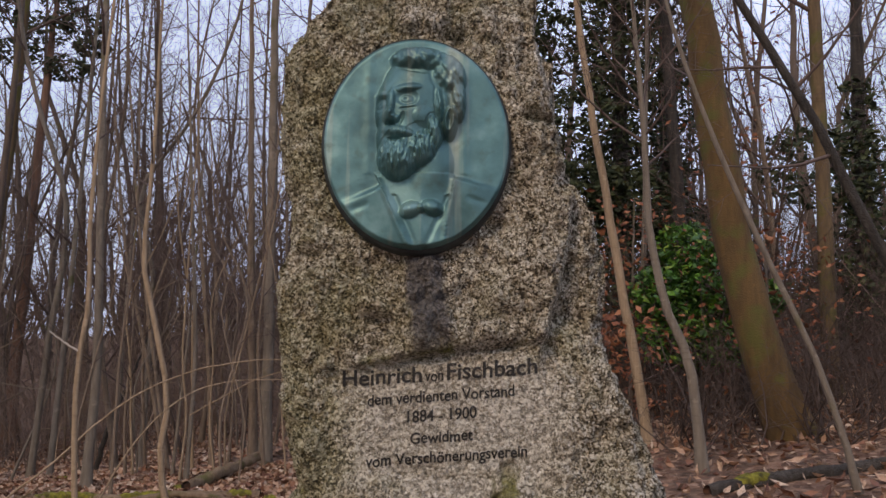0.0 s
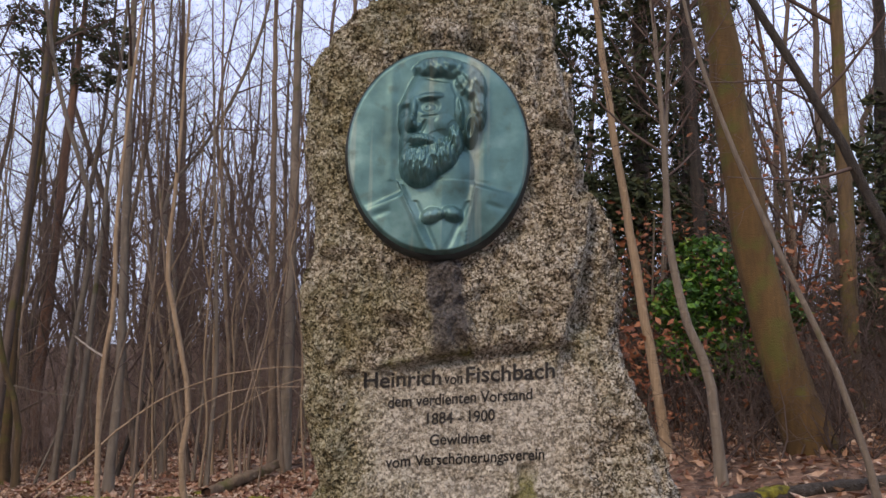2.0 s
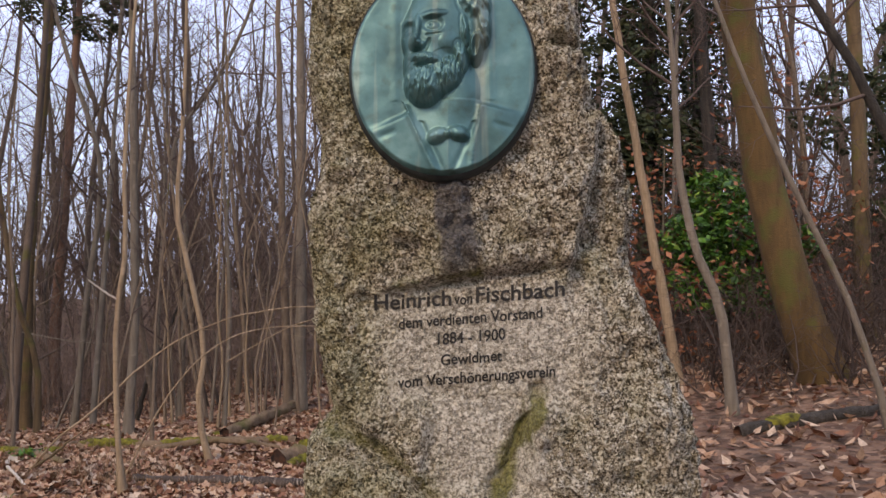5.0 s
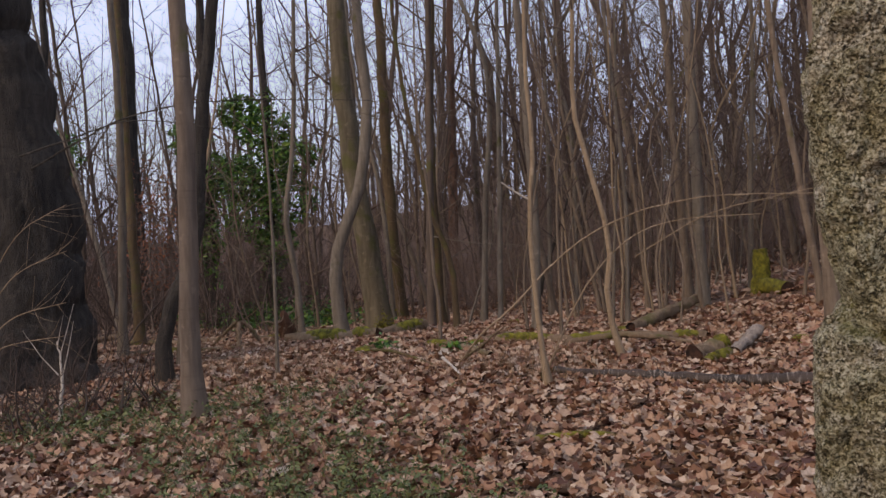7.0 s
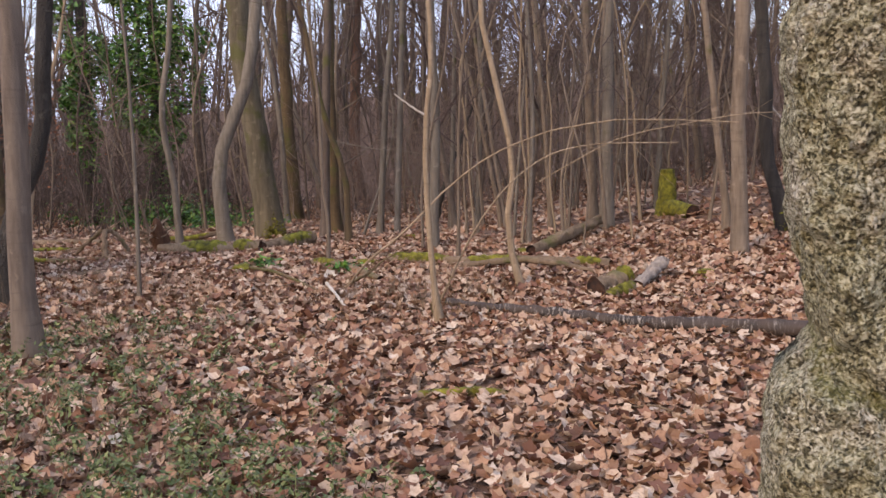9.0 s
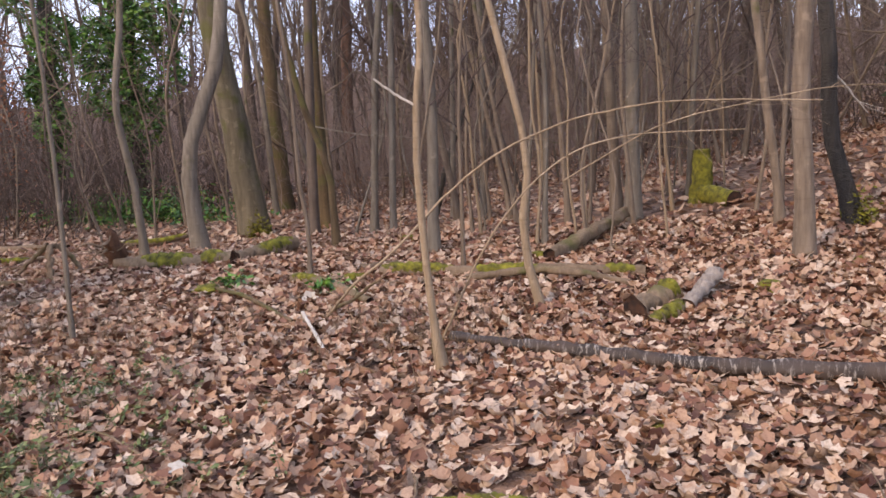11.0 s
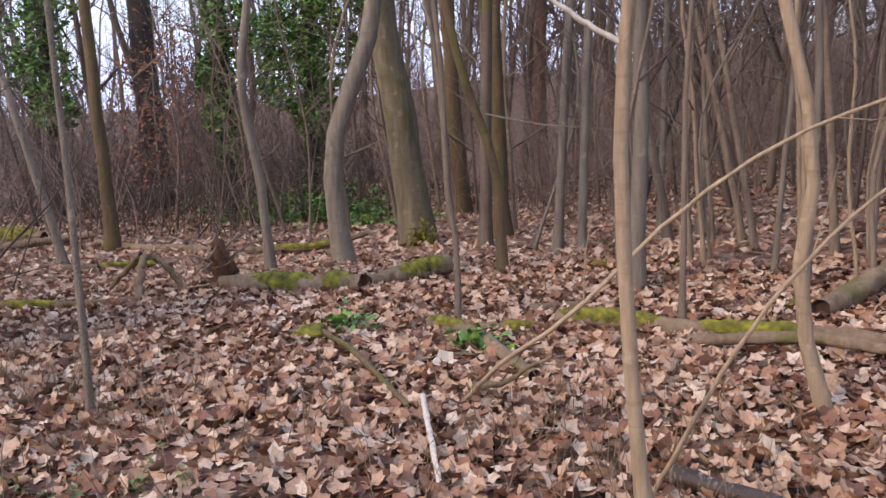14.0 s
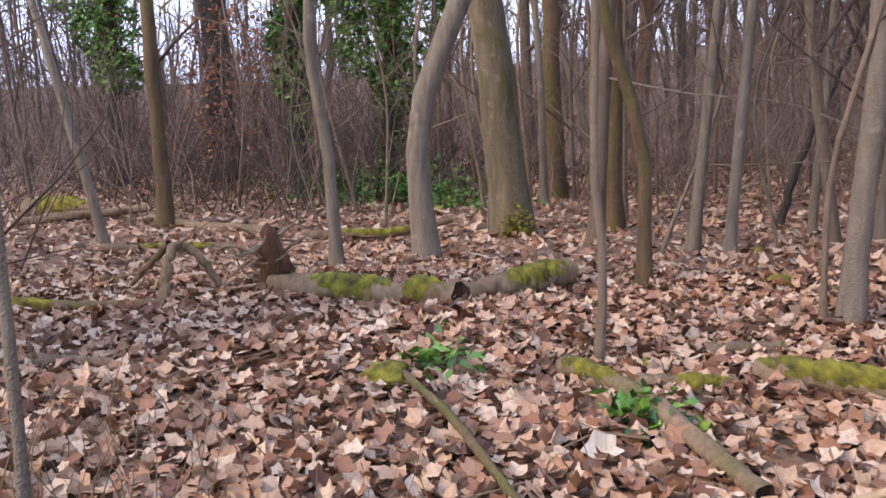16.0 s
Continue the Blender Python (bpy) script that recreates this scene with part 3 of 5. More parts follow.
    def blob(u, v, a, b, p, q, h, turn=0.0, power=0.5):
        du, dv = u - a, v - b
        cu_, su_ = math.cos(turn), math.sin(turn)
        d = ((du * cu_ + dv * su_) / p) ** 2 + ((dv * cu_ - du * su_) / q) ** 2
        return h * max(0.0, 1 - d) ** power

    def join(a, b, k=0.006):
        return 0.5 * (a + b + math.sqrt((a - b) ** 2 + k * k)) - 0.5 * k

    def relief(u, v):
        n1 = noise.noise(Vector((u * 9, v * 9, 1)))
        n2 = noise.noise(Vector((u * 30 + 8 * v, v * 13 - 6 * u, 4)))
        n3 = noise.noise(Vector((u * 42, v * 16, 2)))
        # coat, opening of the lapels, waistcoat and bow tie
        top = -0.25 - 0.36 * abs(u) if u < 0 else -0.20 - 0.22 * u
        top = min(top, -0.30)
        coat = max(0.0, min(1.0, (top - v) / 0.06))
        h = coat * (0.030 + 0.006 * math.sin(u * 7 + v * 5) - 0.010 * abs(u))
        lo, hi = -0.40 + 0.55 * (-0.37 - v), 0.41 - 0.15 * (-0.32 - v)
        if v < -0.30 and lo < u < hi:
            mid_ = 0.06
            h = 0.022 + 0.014 * max(0.0, 1 - abs(u - mid_) / 0.34)
            vest = abs(abs(u - mid_) - 0.23 - 0.5 * (v + 0.62))
            h -= 0.005 * math.exp(-((vest / 0.028) ** 2)) if v < -0.5 else 0.0
        for line in (lo, hi):
            if v < -0.34:
                h += 0.007 * math.exp(-(((u - line) / 0.040) ** 2))
        for a0, b0, slope_ in ((-0.62, -0.62, 0.9), (0.66, -0.55, -0.8)):
            if abs(u - a0) < 0.13:
                h -= 0.005 * math.exp(-(((v - b0 - slope_ * (u - a0) * 0.35) / 0.025) ** 2)) * (1 - (abs(u - a0) / 0.13) ** 2)
        h = join(h, blob(u, v, 0.16, -0.22, 0.25, 0.32, 0.040), 0.010)
        # skull and face
        h = join(h, blob(u, v, 0.06, 0.42, 0.45, 0.46, 0.062), 0.008)
        h = join(h, blob(u, v, -0.09, 0.30, 0.36, 0.42, 0.066), 0.008)
        h = join(h, blob(u, v, -0.12, 0.02, 0.31, 0.34, 0.062), 0.008)
        # swept hair and sideburn
        hair = max(blob(u, v, 0.06, 0.76, 0.36, 0.145, 0.062, -0.08), blob(u, v, 0.33, 0.62, 0.20, 0.22, 0.060, 0.35), blob(u, v, 0.43, 0.42, 0.10, 0.24, 0.048, 0.1), blob(u, v, 0.24, 0.34, 0.06, 0.20, 0.058, 0.1))
        if hair > 0.012:
            h = join(h, hair + 0.003 * n1 + 0.0075 * n2 + 0.004 * n3, 0.006)
        # full beard, narrowing to the chin
        beard = max(blob(u, v, -0.19, -0.15, 0.235, 0.23, 0.074, 0.15), blob(u, v, 0.02, -0.06, 0.25, 0.20, 0.064, 0.55), blob(u, v, 0.19, 0.08, 0.10, 0.17, 0.056, 0.1))
        if beard > 0.012:
            h = join(h, beard + 0.004 * n1 + 0.008 * n3, 0.004)
        # brows, eyes, nose, moustache
        h += blob(u, v, -0.36, 0.42, 0.10, 0.04, 0.007, -0.2, 1.0) + blob(u, v, -0.09, 0.465, 0.16, 0.042, 0.008, 0.1, 1.0)
        h -= blob(u, v, -0.375, 0.335, 0.09, 0.075, 0.011, 0, 1.0) + blob(u, v, -0.10, 0.37, 0.13, 0.085, 0.011, 0.05, 1.0)
        h += blob(u, v, -0.375, 0.325, 0.055, 0.040, 0.007, 0, 1.0) + blob(u, v, -0.10, 0.36, 0.08, 0.045, 0.007, 0, 1.0)
        h -= blob(u, v, -0.385, 0.325, 0.018, 0.018, 0.004, 0, 1.0) + blob(u, v, -0.115, 0.36, 0.022, 0.020, 0.004, 0, 1.0)
        h -= blob(u, v, -0.09, 0.27, 0.10, 0.02, 0.005, 0.1, 1.0)
        h += blob(u, v, -0.27, 0.33, 0.05, 0.15, 0.016, -0.05, 1.0) + blob(u, v, -0.295, 0.20, 0.075, 0.075, 0.026, 0, 1.0)
        h += blob(u, v, -0.22, 0.175, 0.05, 0.04, 0.010, 0, 1.0) - blob(u, v, -0.16, 0.17, 0.03, 0.09, 0.006, -0.5, 1.0)
        h -= blob(u, v, -0.27, 0.125, 0.07, 0.02, 0.010, 0, 1.0)
        h += blob(u, v, -0.19, 0.055, 0.19, 0.055, 0.015 + 0.005 * n3, -0.12, 1.0)
        h -= blob(u, v, -0.23, -0.015, 0.09, 0.02, 0.014, -0.1, 1.0)
        h += blob(u, v, 0.08, 0.20, 0.12, 0.10, 0.006, 0, 1.0)
        # ear
        h += blob(u, v, 0.37, 0.17, 0.075, 0.16, 0.030, -0.1, 0.7) - blob(u, v, 0.355, 0.19, 0.04, 0.10, 0.022, -0.1, 1.0)
        tie = max(blob(u, v, -0.05, -0.64, 0.13, 0.085, 0.042, 0.30), blob(u, v, 0.17, -0.62, 0.13, 0.085, 0.042, -0.25), blob(u, v, 0.06, -0.63, 0.035, 0.05, 0.047))
        h = max(h, tie + (0.003 * n3 if tie > 0.01 else 0.0))
        band_ = math.exp(-(((abs(u) - 0.52) / 0.05) ** 2)) * (1 if v > -0.3 else 0)
        return h + 0.0015 * band_ + 0.0010 * noise.noise(Vector((u * 6, v * 6, 9)))

    verts = [(cx, face - relief(0, 0), cz)]
    for a in range(1, rings + 1):
        rr = a / rings
        for k in range(seg):
            t = 2 * math.pi * k / seg
            u, v = rr * math.cos(t), rr * math.sin(t)
            edge_ = max(0.0, (rr - 0.965) / 0.035)
            verts.append((cx + rx * u, face - 1.15 * relief(u, v) * (1 - edge_) + 0.006 * edge_**2, cz + rz * v))
    g = Geo()
    quads = [(1 + (a - 1) * seg + k, 1 + (a - 1) * seg + (k + 1) % seg, 1 + a * seg + (k + 1) % seg, 1 + a * seg + k) for a in range(1, rings) for k in range(seg)]
    tris = [(0, 1 + k, 1 + (k + 1) % seg) for k in range(seg)]
    g.raw(np.array(verts), quads=np.array(quads))
    g.t.append(np.array(tris))
    part("portrait_relief", g, PATINA, stone, "oval green bronze relief of a bearded bust")
    g = Geo()
    a = np.arange(seg) * 2 * math.pi / seg
    prof = [(1.0, face + 0.006), (1.022, face + 0.010), (1.036, face + 0.022), (1.036, face + 0.09)]
    # rings sink as they widen, so the dark rim imitates a shadow below
    ringv = np.array([[(cx + rx * s * math.cos(t), y, cz - 0.35 * (s - 1) * rz + rz * s * math.sin(t)) for t in a] for s, y in prof])
    k = np.arange(seg)
    g.raw(ringv, quads=np.vstack([np.stack([l * seg + k, l * seg + (k + 1) % seg, (l + 1) * seg + (k + 1) % seg, (l + 1) * seg + k], -1) for l in range(3)]))
    part("rim", g, RIM, stone, "bronze rim of the plate, darkened like the shadow under it")
    return stone


memorial_stone()


# ---------------------------------------------------------------- trees
def tree(x, y, radius, stations, height, label, bark_mat=BARK_GREY, crown=(10, 0.45, 2.2, 3), taper=0.3, flare=1.5, seed=0, group="", name="tree", sides=10, category="tree", twig_mat=None, spread=(35, 65)):
    """A bare tree: trunk through its stations, then straight on to its height; limbs and twigs as the crown."""
    rng = random.Random(1000 + seed)
    st = list(stations)
    if not st or st[-1][0] < height - 0.3:
        h0, dx0, dy0 = st[-1] if st else (0.0, 0.0, 0.0)
        h1, dx1, dy1 = st[-2] if len(st) > 1 else (0.0, 0.0, 0.0)
        gap = max(h0 - h1, 0.5)
        k = 0.5 * (height - h0) / gap
        st.append((height, dx0 + (dx0 - dx1) * k + rng.uniform(-0.15, 0.15), dy0 + (dy0 - dy1) * k + rng.uniform(-0.15, 0.15)))
    ob = thing(name, label, category, x, y, float(ground_z(x, y)), group)
    pts, rad, wob = trunk_mesh(rng, st, radius, taper, flare, sides, (90 if sides > 30 else 30) if height > 6 else 18, 0.10 if sides > 30 else 0.05)
    g = Geo()
    g.tube(pts, rad, sides, wob)
    part("trunk", g, bark_mat, ob)
    count, f0, length, levels = crown
    if count:
        g = Geo()
        branch_out(g, rng, pts, rad, count, f0, length, levels, spread, 0.0035 if radius > 0.05 else 0.002)
        part("crown", g, twig_mat or TWIG, ob, "bare branches and twigs")
    return ob


def at_height(stations, h):
    st = [(0.0, 0.0, 0.0), *stations]
    hs = [s[0] for s in st]
    return float(np.interp(h, hs, [s[1] for s in st])), float(np.interp(h, hs, [s[2] for s in st]))


def ivy_on(ob, radius, stations, h0, h1, spread, count, label="glossy dark green ivy climbing the trunk", mat=IVY, size=0.055):
    k = count
    h = NPR.uniform(h0, h1, k)
    lump = 0.5 + 0.5 * np.sin(h * 2.7 + 1.0) * np.sin(h * 1.3)
    a, r = NPR.uniform(0, 6.283, k), radius + np.abs(NPR.normal(0, 1, k)) * spread * (0.35 + 0.65 * lump)
    off = np.array([at_height(stations, v) for v in h])
    c = np.stack([off[:, 0] + r * np.cos(a), off[:, 1] + r * np.sin(a), h + NPR.normal(0, 0.08, k)], -1)
    part("ivy", leaves(NPR, c, size, 1.3, 4), mat, ob, label, smooth=False)

GREY_LABEL = "smooth grey-brown bare hornbeam trunk standing in leaf litter"
# the bent grey trunk and the broad ridged trunk behind the mossy log
tree(-7.50, 11.0, 0.10, [(0.75, -0.07, -0.05), (1.5, 0.03, 0.03), (2.2, 0.27, 0.21), (3.2, 0.42, 0.32), (5.0, 0.36, 0.3)], 13, "smooth grey trunk bent like a knee above the ground", BARK_GREY, (12, 0.45, 2.4, 3), seed=1)
ST = [(1.0, -0.08, -0.07), (2.6, -0.25, -0.2), (6.0, -0.42, -0.3)]
t2 = tree(-8.30, 13.48, 0.215, ST, 16, "broad ridged grey-brown trunk with mossy foot", bark("ridged_olive_bark", (0.055, 0.042, 0.024), (0.21, 0.165, 0.105), 0.3, 14, 0.02), (12, 0.5, 3.2, 3), flare=1.35, seed=2, sides=14)
c = np.stack([NPR.normal(0.16, 0.09, 500), NPR.normal(-0.22, 0.08, 500), np.abs(NPR.normal(0.0, 0.16, 500))], -1)
part("moss", leaves(NPR, c, 0.03, 1.0, 4), MOSS, t2, "moss at the foot", smooth=False)["kind"] = "stuff"
tree(-7.47, 9.91, 0.046, [(0.9, -0.03, -0.02), (1.7, -0.10, -0.08), (2.4, -0.02, 0.0), (4, 0.1, 0.05)], 8, "slim crooked grey trunk beside the mossy log", BARK_GREY, (9, 0.4, 1.4, 3), seed=3)
tree(-12.69, 11.98, 0.095, [(2.9, -0.02, -0.01)], 14, GREY_LABEL, BARK_BROWN, (10, 0.45, 2.4, 3), seed=4)
tree(-17.5, 16.6, 0.29, [(3.7, 0.02, 0.02)], 19, "thick dark straight trunk deep in the wood", BARK_DARK, (12, 0.45, 3.2, 3), seed=5)
tree(-11.26, 10.31, 0.053, [(2.5, -0.40, -0.31), (4.0, -0.7, -0.5)], 7, "slim leaning grey trunk", BARK_GREY, (8, 0.4, 1.4, 3), seed=6)
tree(-4.80, 8.86, 0.022, [(0.45, 0.015, 0.01), (0.75, -0.02, -0.01), (1.55, -0.03, -0.01), (2.6, -0.10, -0.05)], 4.6, "thin crooked grey sapling", BARK_TAN, (7, 0.45, 0.7, 2), seed=7, category="sapling", name="sapling")
tree(-5.21, 10.20, 0.042, [(0.85, -0.03, -0.02), (1.5, -0.19, -0.15), (2.4, -0.35, -0.25)], 6, "slim leaning brown sapling", BARK_BROWN, (8, 0.4, 1.1, 3), seed=8, category="sapling", name="sapling")
tree(-7.45, 14.2, 0.10, [(2.7, -0.04, -0.02), (6.0, 0.1, 0.05)], 14, "straight brown trunk in the hollow", BARK_BROWN, (11, 0.45, 2.4, 3), seed=9)
tree(-5.41, 12.15, 0.045, [(2.0, 0.07, 0.05)], 10, GREY_LABEL, BARK_GREY, (9, 0.4, 1.8, 3), seed=10)
tree(-4.04, 10.03, 0.057, [(1.55, 0.03, 0.02), (3.0, -0.02, 0.0)], 11, "straight pale grey trunk rising from the leaves", BARK_GREY, (9, 0.45, 1.9, 3), seed=11, flare=1.6)
tree(-5.42, 14.47, 0.042, [(2.3, 0.06, 0.05)], 9, GREY_LABEL, BARK_GREY, (9, 0.4, 1.6, 3), seed=12)
# the golden-brown sapling beside the walked line, and its neighbours
tree(-2.70, 6.66, 0.024, [(0.3, -0.05, -0.02), (0.8, -0.085, -0.03), (1.55, -0.085, -0.03), (1.75, -0.055, -0.02), (2.4, -0.07, -0.02)], 5.2, "thin golden-brown sapling with one broken side twig", BARK_PALE, (6, 0.55, 0.7, 2), seed=13, flare=1.9, category="sapling", name="sapling", taper=0.4)
tree(-2.46, 8.15, 0.032, [(0.25, -0.09, -0.03), (0.5, -0.14, -0.04), (1.12, -0.11, -0.03), (1.78, -0.24, -0.07), (2.33, -0.36, -0.11), (3.2, -0.34, -0.1)], 5.6, "crooked brown sapling leaning over the fallen branch", BARK_PALE, (7, 0.5, 0.9, 2), seed=14, category="sapling", name="sapling")
for k, (x, y, r, ax, bx, h) in enumerate(((-2.97, 10.23, 0.030, 0.04, -0.04, 6), (-2.96, 11.34, 0.034, -0.11, -0.24, 7), (-2.47, 11.54, 0.060, -0.08, -0.13, 9), (-3.25, 10.6, 0.022, 0.10, 0.16, 5), (-2.2, 10.9, 0.024, -0.12, -0.05, 5.5), (-3.6, 11.6, 0.03, -0.25, -0.45, 6.5), (-1.75, 11.9, 0.035, 0.05, 0.12, 7), (-3.45, 9.2, 0.020, 0.02, 0.10, 4.5), (-3.9, 12.4, 0.034, -0.3, -0.6, 6))):
    tree(x, y, r, [(1.5, ax, ax * 0.3), (2.8, bx, bx * 0.3)], h, "slim pale brown sapling on the leafy bank", BARK_TAN if k % 3 else BARK_GREY, (8, 0.35, 1.1, 2), seed=20 + k, group="saplings on the bank", category="sapling", name="sapling", sides=8)
r6 = random.Random(66)
for k in range(16):
    x, y = r6.uniform(-4.2, -1.0), r6.uniform(9.6, 13.0)
    b1, b2, b3 = r6.uniform(-0.12, 0.12), r6.uniform(-0.3, 0.3), r6.uniform(-0.5, 0.5)
    tree(x, y, r6.uniform(0.011, 0.022), [(0.7, b1, 0.03), (1.4, b2 * 0.5, -0.02), (2.1, b2, 0.05), (3.0, b3, 0.0)], r6.uniform(3.6, 5.5), "slender curved pale sapling among the others", BARK_PALE if k % 3 else BARK_TAN, (9, 0.3, 0.8, 2), seed=130 + k, group="saplings on the bank", category="sapling", name="sapling", sides=6)
tree(-0.68, 9.19, 0.074, [(1.44, -0.07, -0.02), (2.3, -0.075, -0.02)], 12, "pale straight young trunk on the bank", BARK_TAN, (9, 0.45, 2.0, 3), seed=30, flare=1.25)
tree(-0.83, 10.39, 0.042, [(1.4, -0.19, -0.06), (2.4, -0.33, -0.10)], 9, "slim pale leaning trunk on the bank", BARK_TAN, (9, 0.4, 1.6, 3), seed=31)
rd = tree(-0.24, 10.06, 0.07, [(0.67, -0.22, -0.07), (1.54, -0.29, -0.09), (3.0, -0.45, -0.15)], 10, "dark leaning trunk with a mossy foot", BARK_DARK, (9, 0.4, 2.0, 3), seed=32)
c = np.stack([NPR.normal(0.02, 0.06, 260), NPR.normal(-0.07, 0.04, 260), np.abs(NPR.normal(0.05, 0.12, 260))], -1)
part("moss", leaves(NPR, c, 0.025, 1.0, 4), MOSS, rd, "moss at the foot", smooth=False)["kind"] = "stuff"
tree(-10.1, 17.4, 0.15, [(2.8, -0.10, -0.03), (5.8, -0.12, -0.04)], 16, "straight brown trunk in the hollow", BARK_BROWN, (11, 0.45, 2.6, 3), seed=33)
tree(-9.7, 16.4, 0.06, [(2.9, -0.16, -0.05), (4.8, -0.5, -0.15)], 9, GREY_LABEL, BARK_GREY, (9, 0.4, 1.7, 3), seed=34)
tree(-9.9, 18.6, 0.07, [(4.5, -1.2, -0.36)], 9, "slim grey trunk leaning far over", BARK_GREY, (9, 0.4, 1.7, 3), seed=35)
tree(-7.1, 13.1, 0.075, [(5.0, 0.2, 0.1)], 13, GREY_LABEL, BARK_FAR, (10, 0.45, 2.2, 3), seed=36)
# the old oak and the twin trunks by the herb patch
tree(-7.80, 5.90, 0.43, [(1.7, 0.03, 0.01), (4.0, -0.25, -0.12)], 17, "old oak with thick, dark, deeply furrowed trunk", BARK_DARK, (12, 0.35, 4.5, 3), flare=1.45, seed=40, sides=44)
tree(-4.85, 4.93, 0.076, [(0.9, 0.0, 0.0), (1.5, 0.03, 0.02), (3.2, 0.03, 0.02)], 12, "smooth grey-brown trunk at the edge of the herbs", bark("smooth_reddish_grey_bark", (0.07, 0.048, 0.036), (0.21, 0.155, 0.115), 0.05, 24, 0.004), (9, 0.4, 2.0, 3), seed=41, flare=1.7)
tree(-6.30, 6.10, 0.072, [(0.6, 0.04, 0.02), (1.1, 0.26, 0.13), (2.2, 0.42, 0.2), (3.7, 0.62, 0.3)], 11, "dark crooked trunk behind the grey one", BARK_DARK, (9, 0.4, 2.0, 3), seed=42)
tree(-8.12, 7.31, 0.05, [(2.9, 0.12, 0.06), (4.3, 0.11, 0.05)], 11, GREY_LABEL, BARK_GREY, (9, 0.35, 2.0, 3), seed=43)
tree(-5.4, 6.62, 0.019, [(0.5, 0.02, 0.01), (1.45, 0.03, 0.02)], 4.4, "thin grey sapling beside the dry stalks", BARK_GREY, (7, 0.45, 0.7, 2), seed=47, category="sapling", name="sapling")
tree(-6.9, 6.9, 0.022, [(1.2, 0.15, 0.08), (2.4, 0.42, 0.25)], 4.2, "thin pale bent sapling", BARK_PALE, (7, 0.4, 0.8, 2), seed=44, category="sapling", name="sapling")
# trees seen past the other flank of the stone
tree(2.30, 9.69, 0.06, [(2.5, -0.40, 0.0), (4.9, -0.74, 0.0)], 9, "slim straight leaning brown trunk", BARK_PALE, (6, 0.6, 1.6, 3), seed=50)
tree(2.44, 8.19, 0.054, [(0.5, -0.05, 0), (1.0, -0.10, 0.0), (1.54, -0.31, 0.0), (2.2, -0.45, 0), (3.1, -0.48, 0.0)], 5.0, "slim crooked grey trunk with a burst of twigs", BARK_GREY, (14, 0.58, 1.3, 3), seed=51, flare=1.4)
tree(3.81, 9.39, 0.225, [(0.8, -0.28, 0), (1.65, -0.50, 0.0), (3.0, -0.72, 0), (4.66, -0.93, 0.0)], 16, "stout olive-brown mossy trunk curving up from the bank", bark("mossy_olive_trunk_bark", (0.045, 0.025, 0.008), (0.15, 0.085, 0.028), 0.3, 16, 0.01), (11, 0.5, 3.0, 3), seed=52, sides=16, flare=1.35)
tree(3.32, 6.96, 0.03, [(1.0, -0.30, 0), (2.16, -0.80, 0.0), (3.84, -1.40, 0.0)], 6.0, "thin pale leaning sapling", BARK_GREY, (7, 0.55, 1.0, 2), seed=53, category="sapling", name="sapling")
tree(5.3, 8.3, 0.06, [(1.6, -1.05, -0.2), (3.0, -1.75, -0.3), (4.4, -2.6, -0.4)], 8.5, "dark trunk leaning far over with drooping boughs", BARK_DARK, (12, 0.3, 2.0, 3), seed=54, spread=(50, 85))
tree(5.4, 12.0, 0.12, [(3, 0.0, 0)], 15, "brown straight trunk standing on the bank", BARK_BROWN, (11, 0.35, 2.8, 3), seed=55)
tree(3.9, 13.5, 0.12, [(3, -0.15, 0)], 14, GREY_LABEL, BARK_DARK, (11, 0.4, 2.4, 3), seed=56)
tree(2.9, 12.6, 0.05, [(3, 0.1, 0)], 9, GREY_LABEL, BARK_GREY, (9, 0.4, 1.6, 3), seed=57)
# stems seen past the near flank
tree(-2.25, 11.2, 0.075, [(3, -0.03, 0), (5.0, -0.06, 0)], 13, "straight olive-grey bare trunk", BARK_GREY, (10, 0.5, 2.2, 3), seed=60)
tree(-5.9, 12.6, 0.05, [(2.0, 0.15, 0), (4.2, 0.25, 0), (5.6, -0.25, 0)], 12, "crooked grey trunk with a kink high up", BARK_GREY, (10, 0.5, 2.0, 3), seed=61)
tree(-4.6, 13.4, 0.045, [(3.0, 0.05, 0), (4.6, -0.1, 0), (5.0, 0.2, 0)], 11, "grey trunk forked halfway up", BARK_GREY, (10, 0.4, 2.2, 3), seed=62)


# ---------------------------------------------------------------- the wood all round
def forest_tree_mesh(seed, height, radius, count, length):
    rng = random.Random(seed)
    top = rng.uniform(-0.5, 0.5), rng.uniform(-0.5, 0.5)
    st = [(height * 0.3, rng.uniform(-0.15, 0.15), rng.uniform(-0.15, 0.15)), (height * 0.6, top[0] * 0.5 + rng.uniform(-0.2, 0.2), top[1] * 0.5), (height, top[0], top[1])]
    pts, rad, wob = trunk_mesh(rng, st, radius, 0.2, 1.4, 8, 20)
    g = Geo()
    g.tube(pts, rad, 8, wob)
    crown = Geo()
    branch_out(crown, rng, pts, rad, count, 0.14, length, 3, (32, 84), 0.005)
    return g.mesh("trunk", BARK_FAR), crown.mesh("crown", TWIG)


KINDS = [forest_tree_mesh(300 + k, h, r, c, l) for k, (h, r, c, l) in enumerate(((16, 0.12, 19, 3.4), (13, 0.075, 17, 2.8), (18, 0.16, 20, 3.8), (11, 0.045, 15, 2.3), (15, 0.09, 18, 3.0), (8, 0.032, 14, 2.0)))]


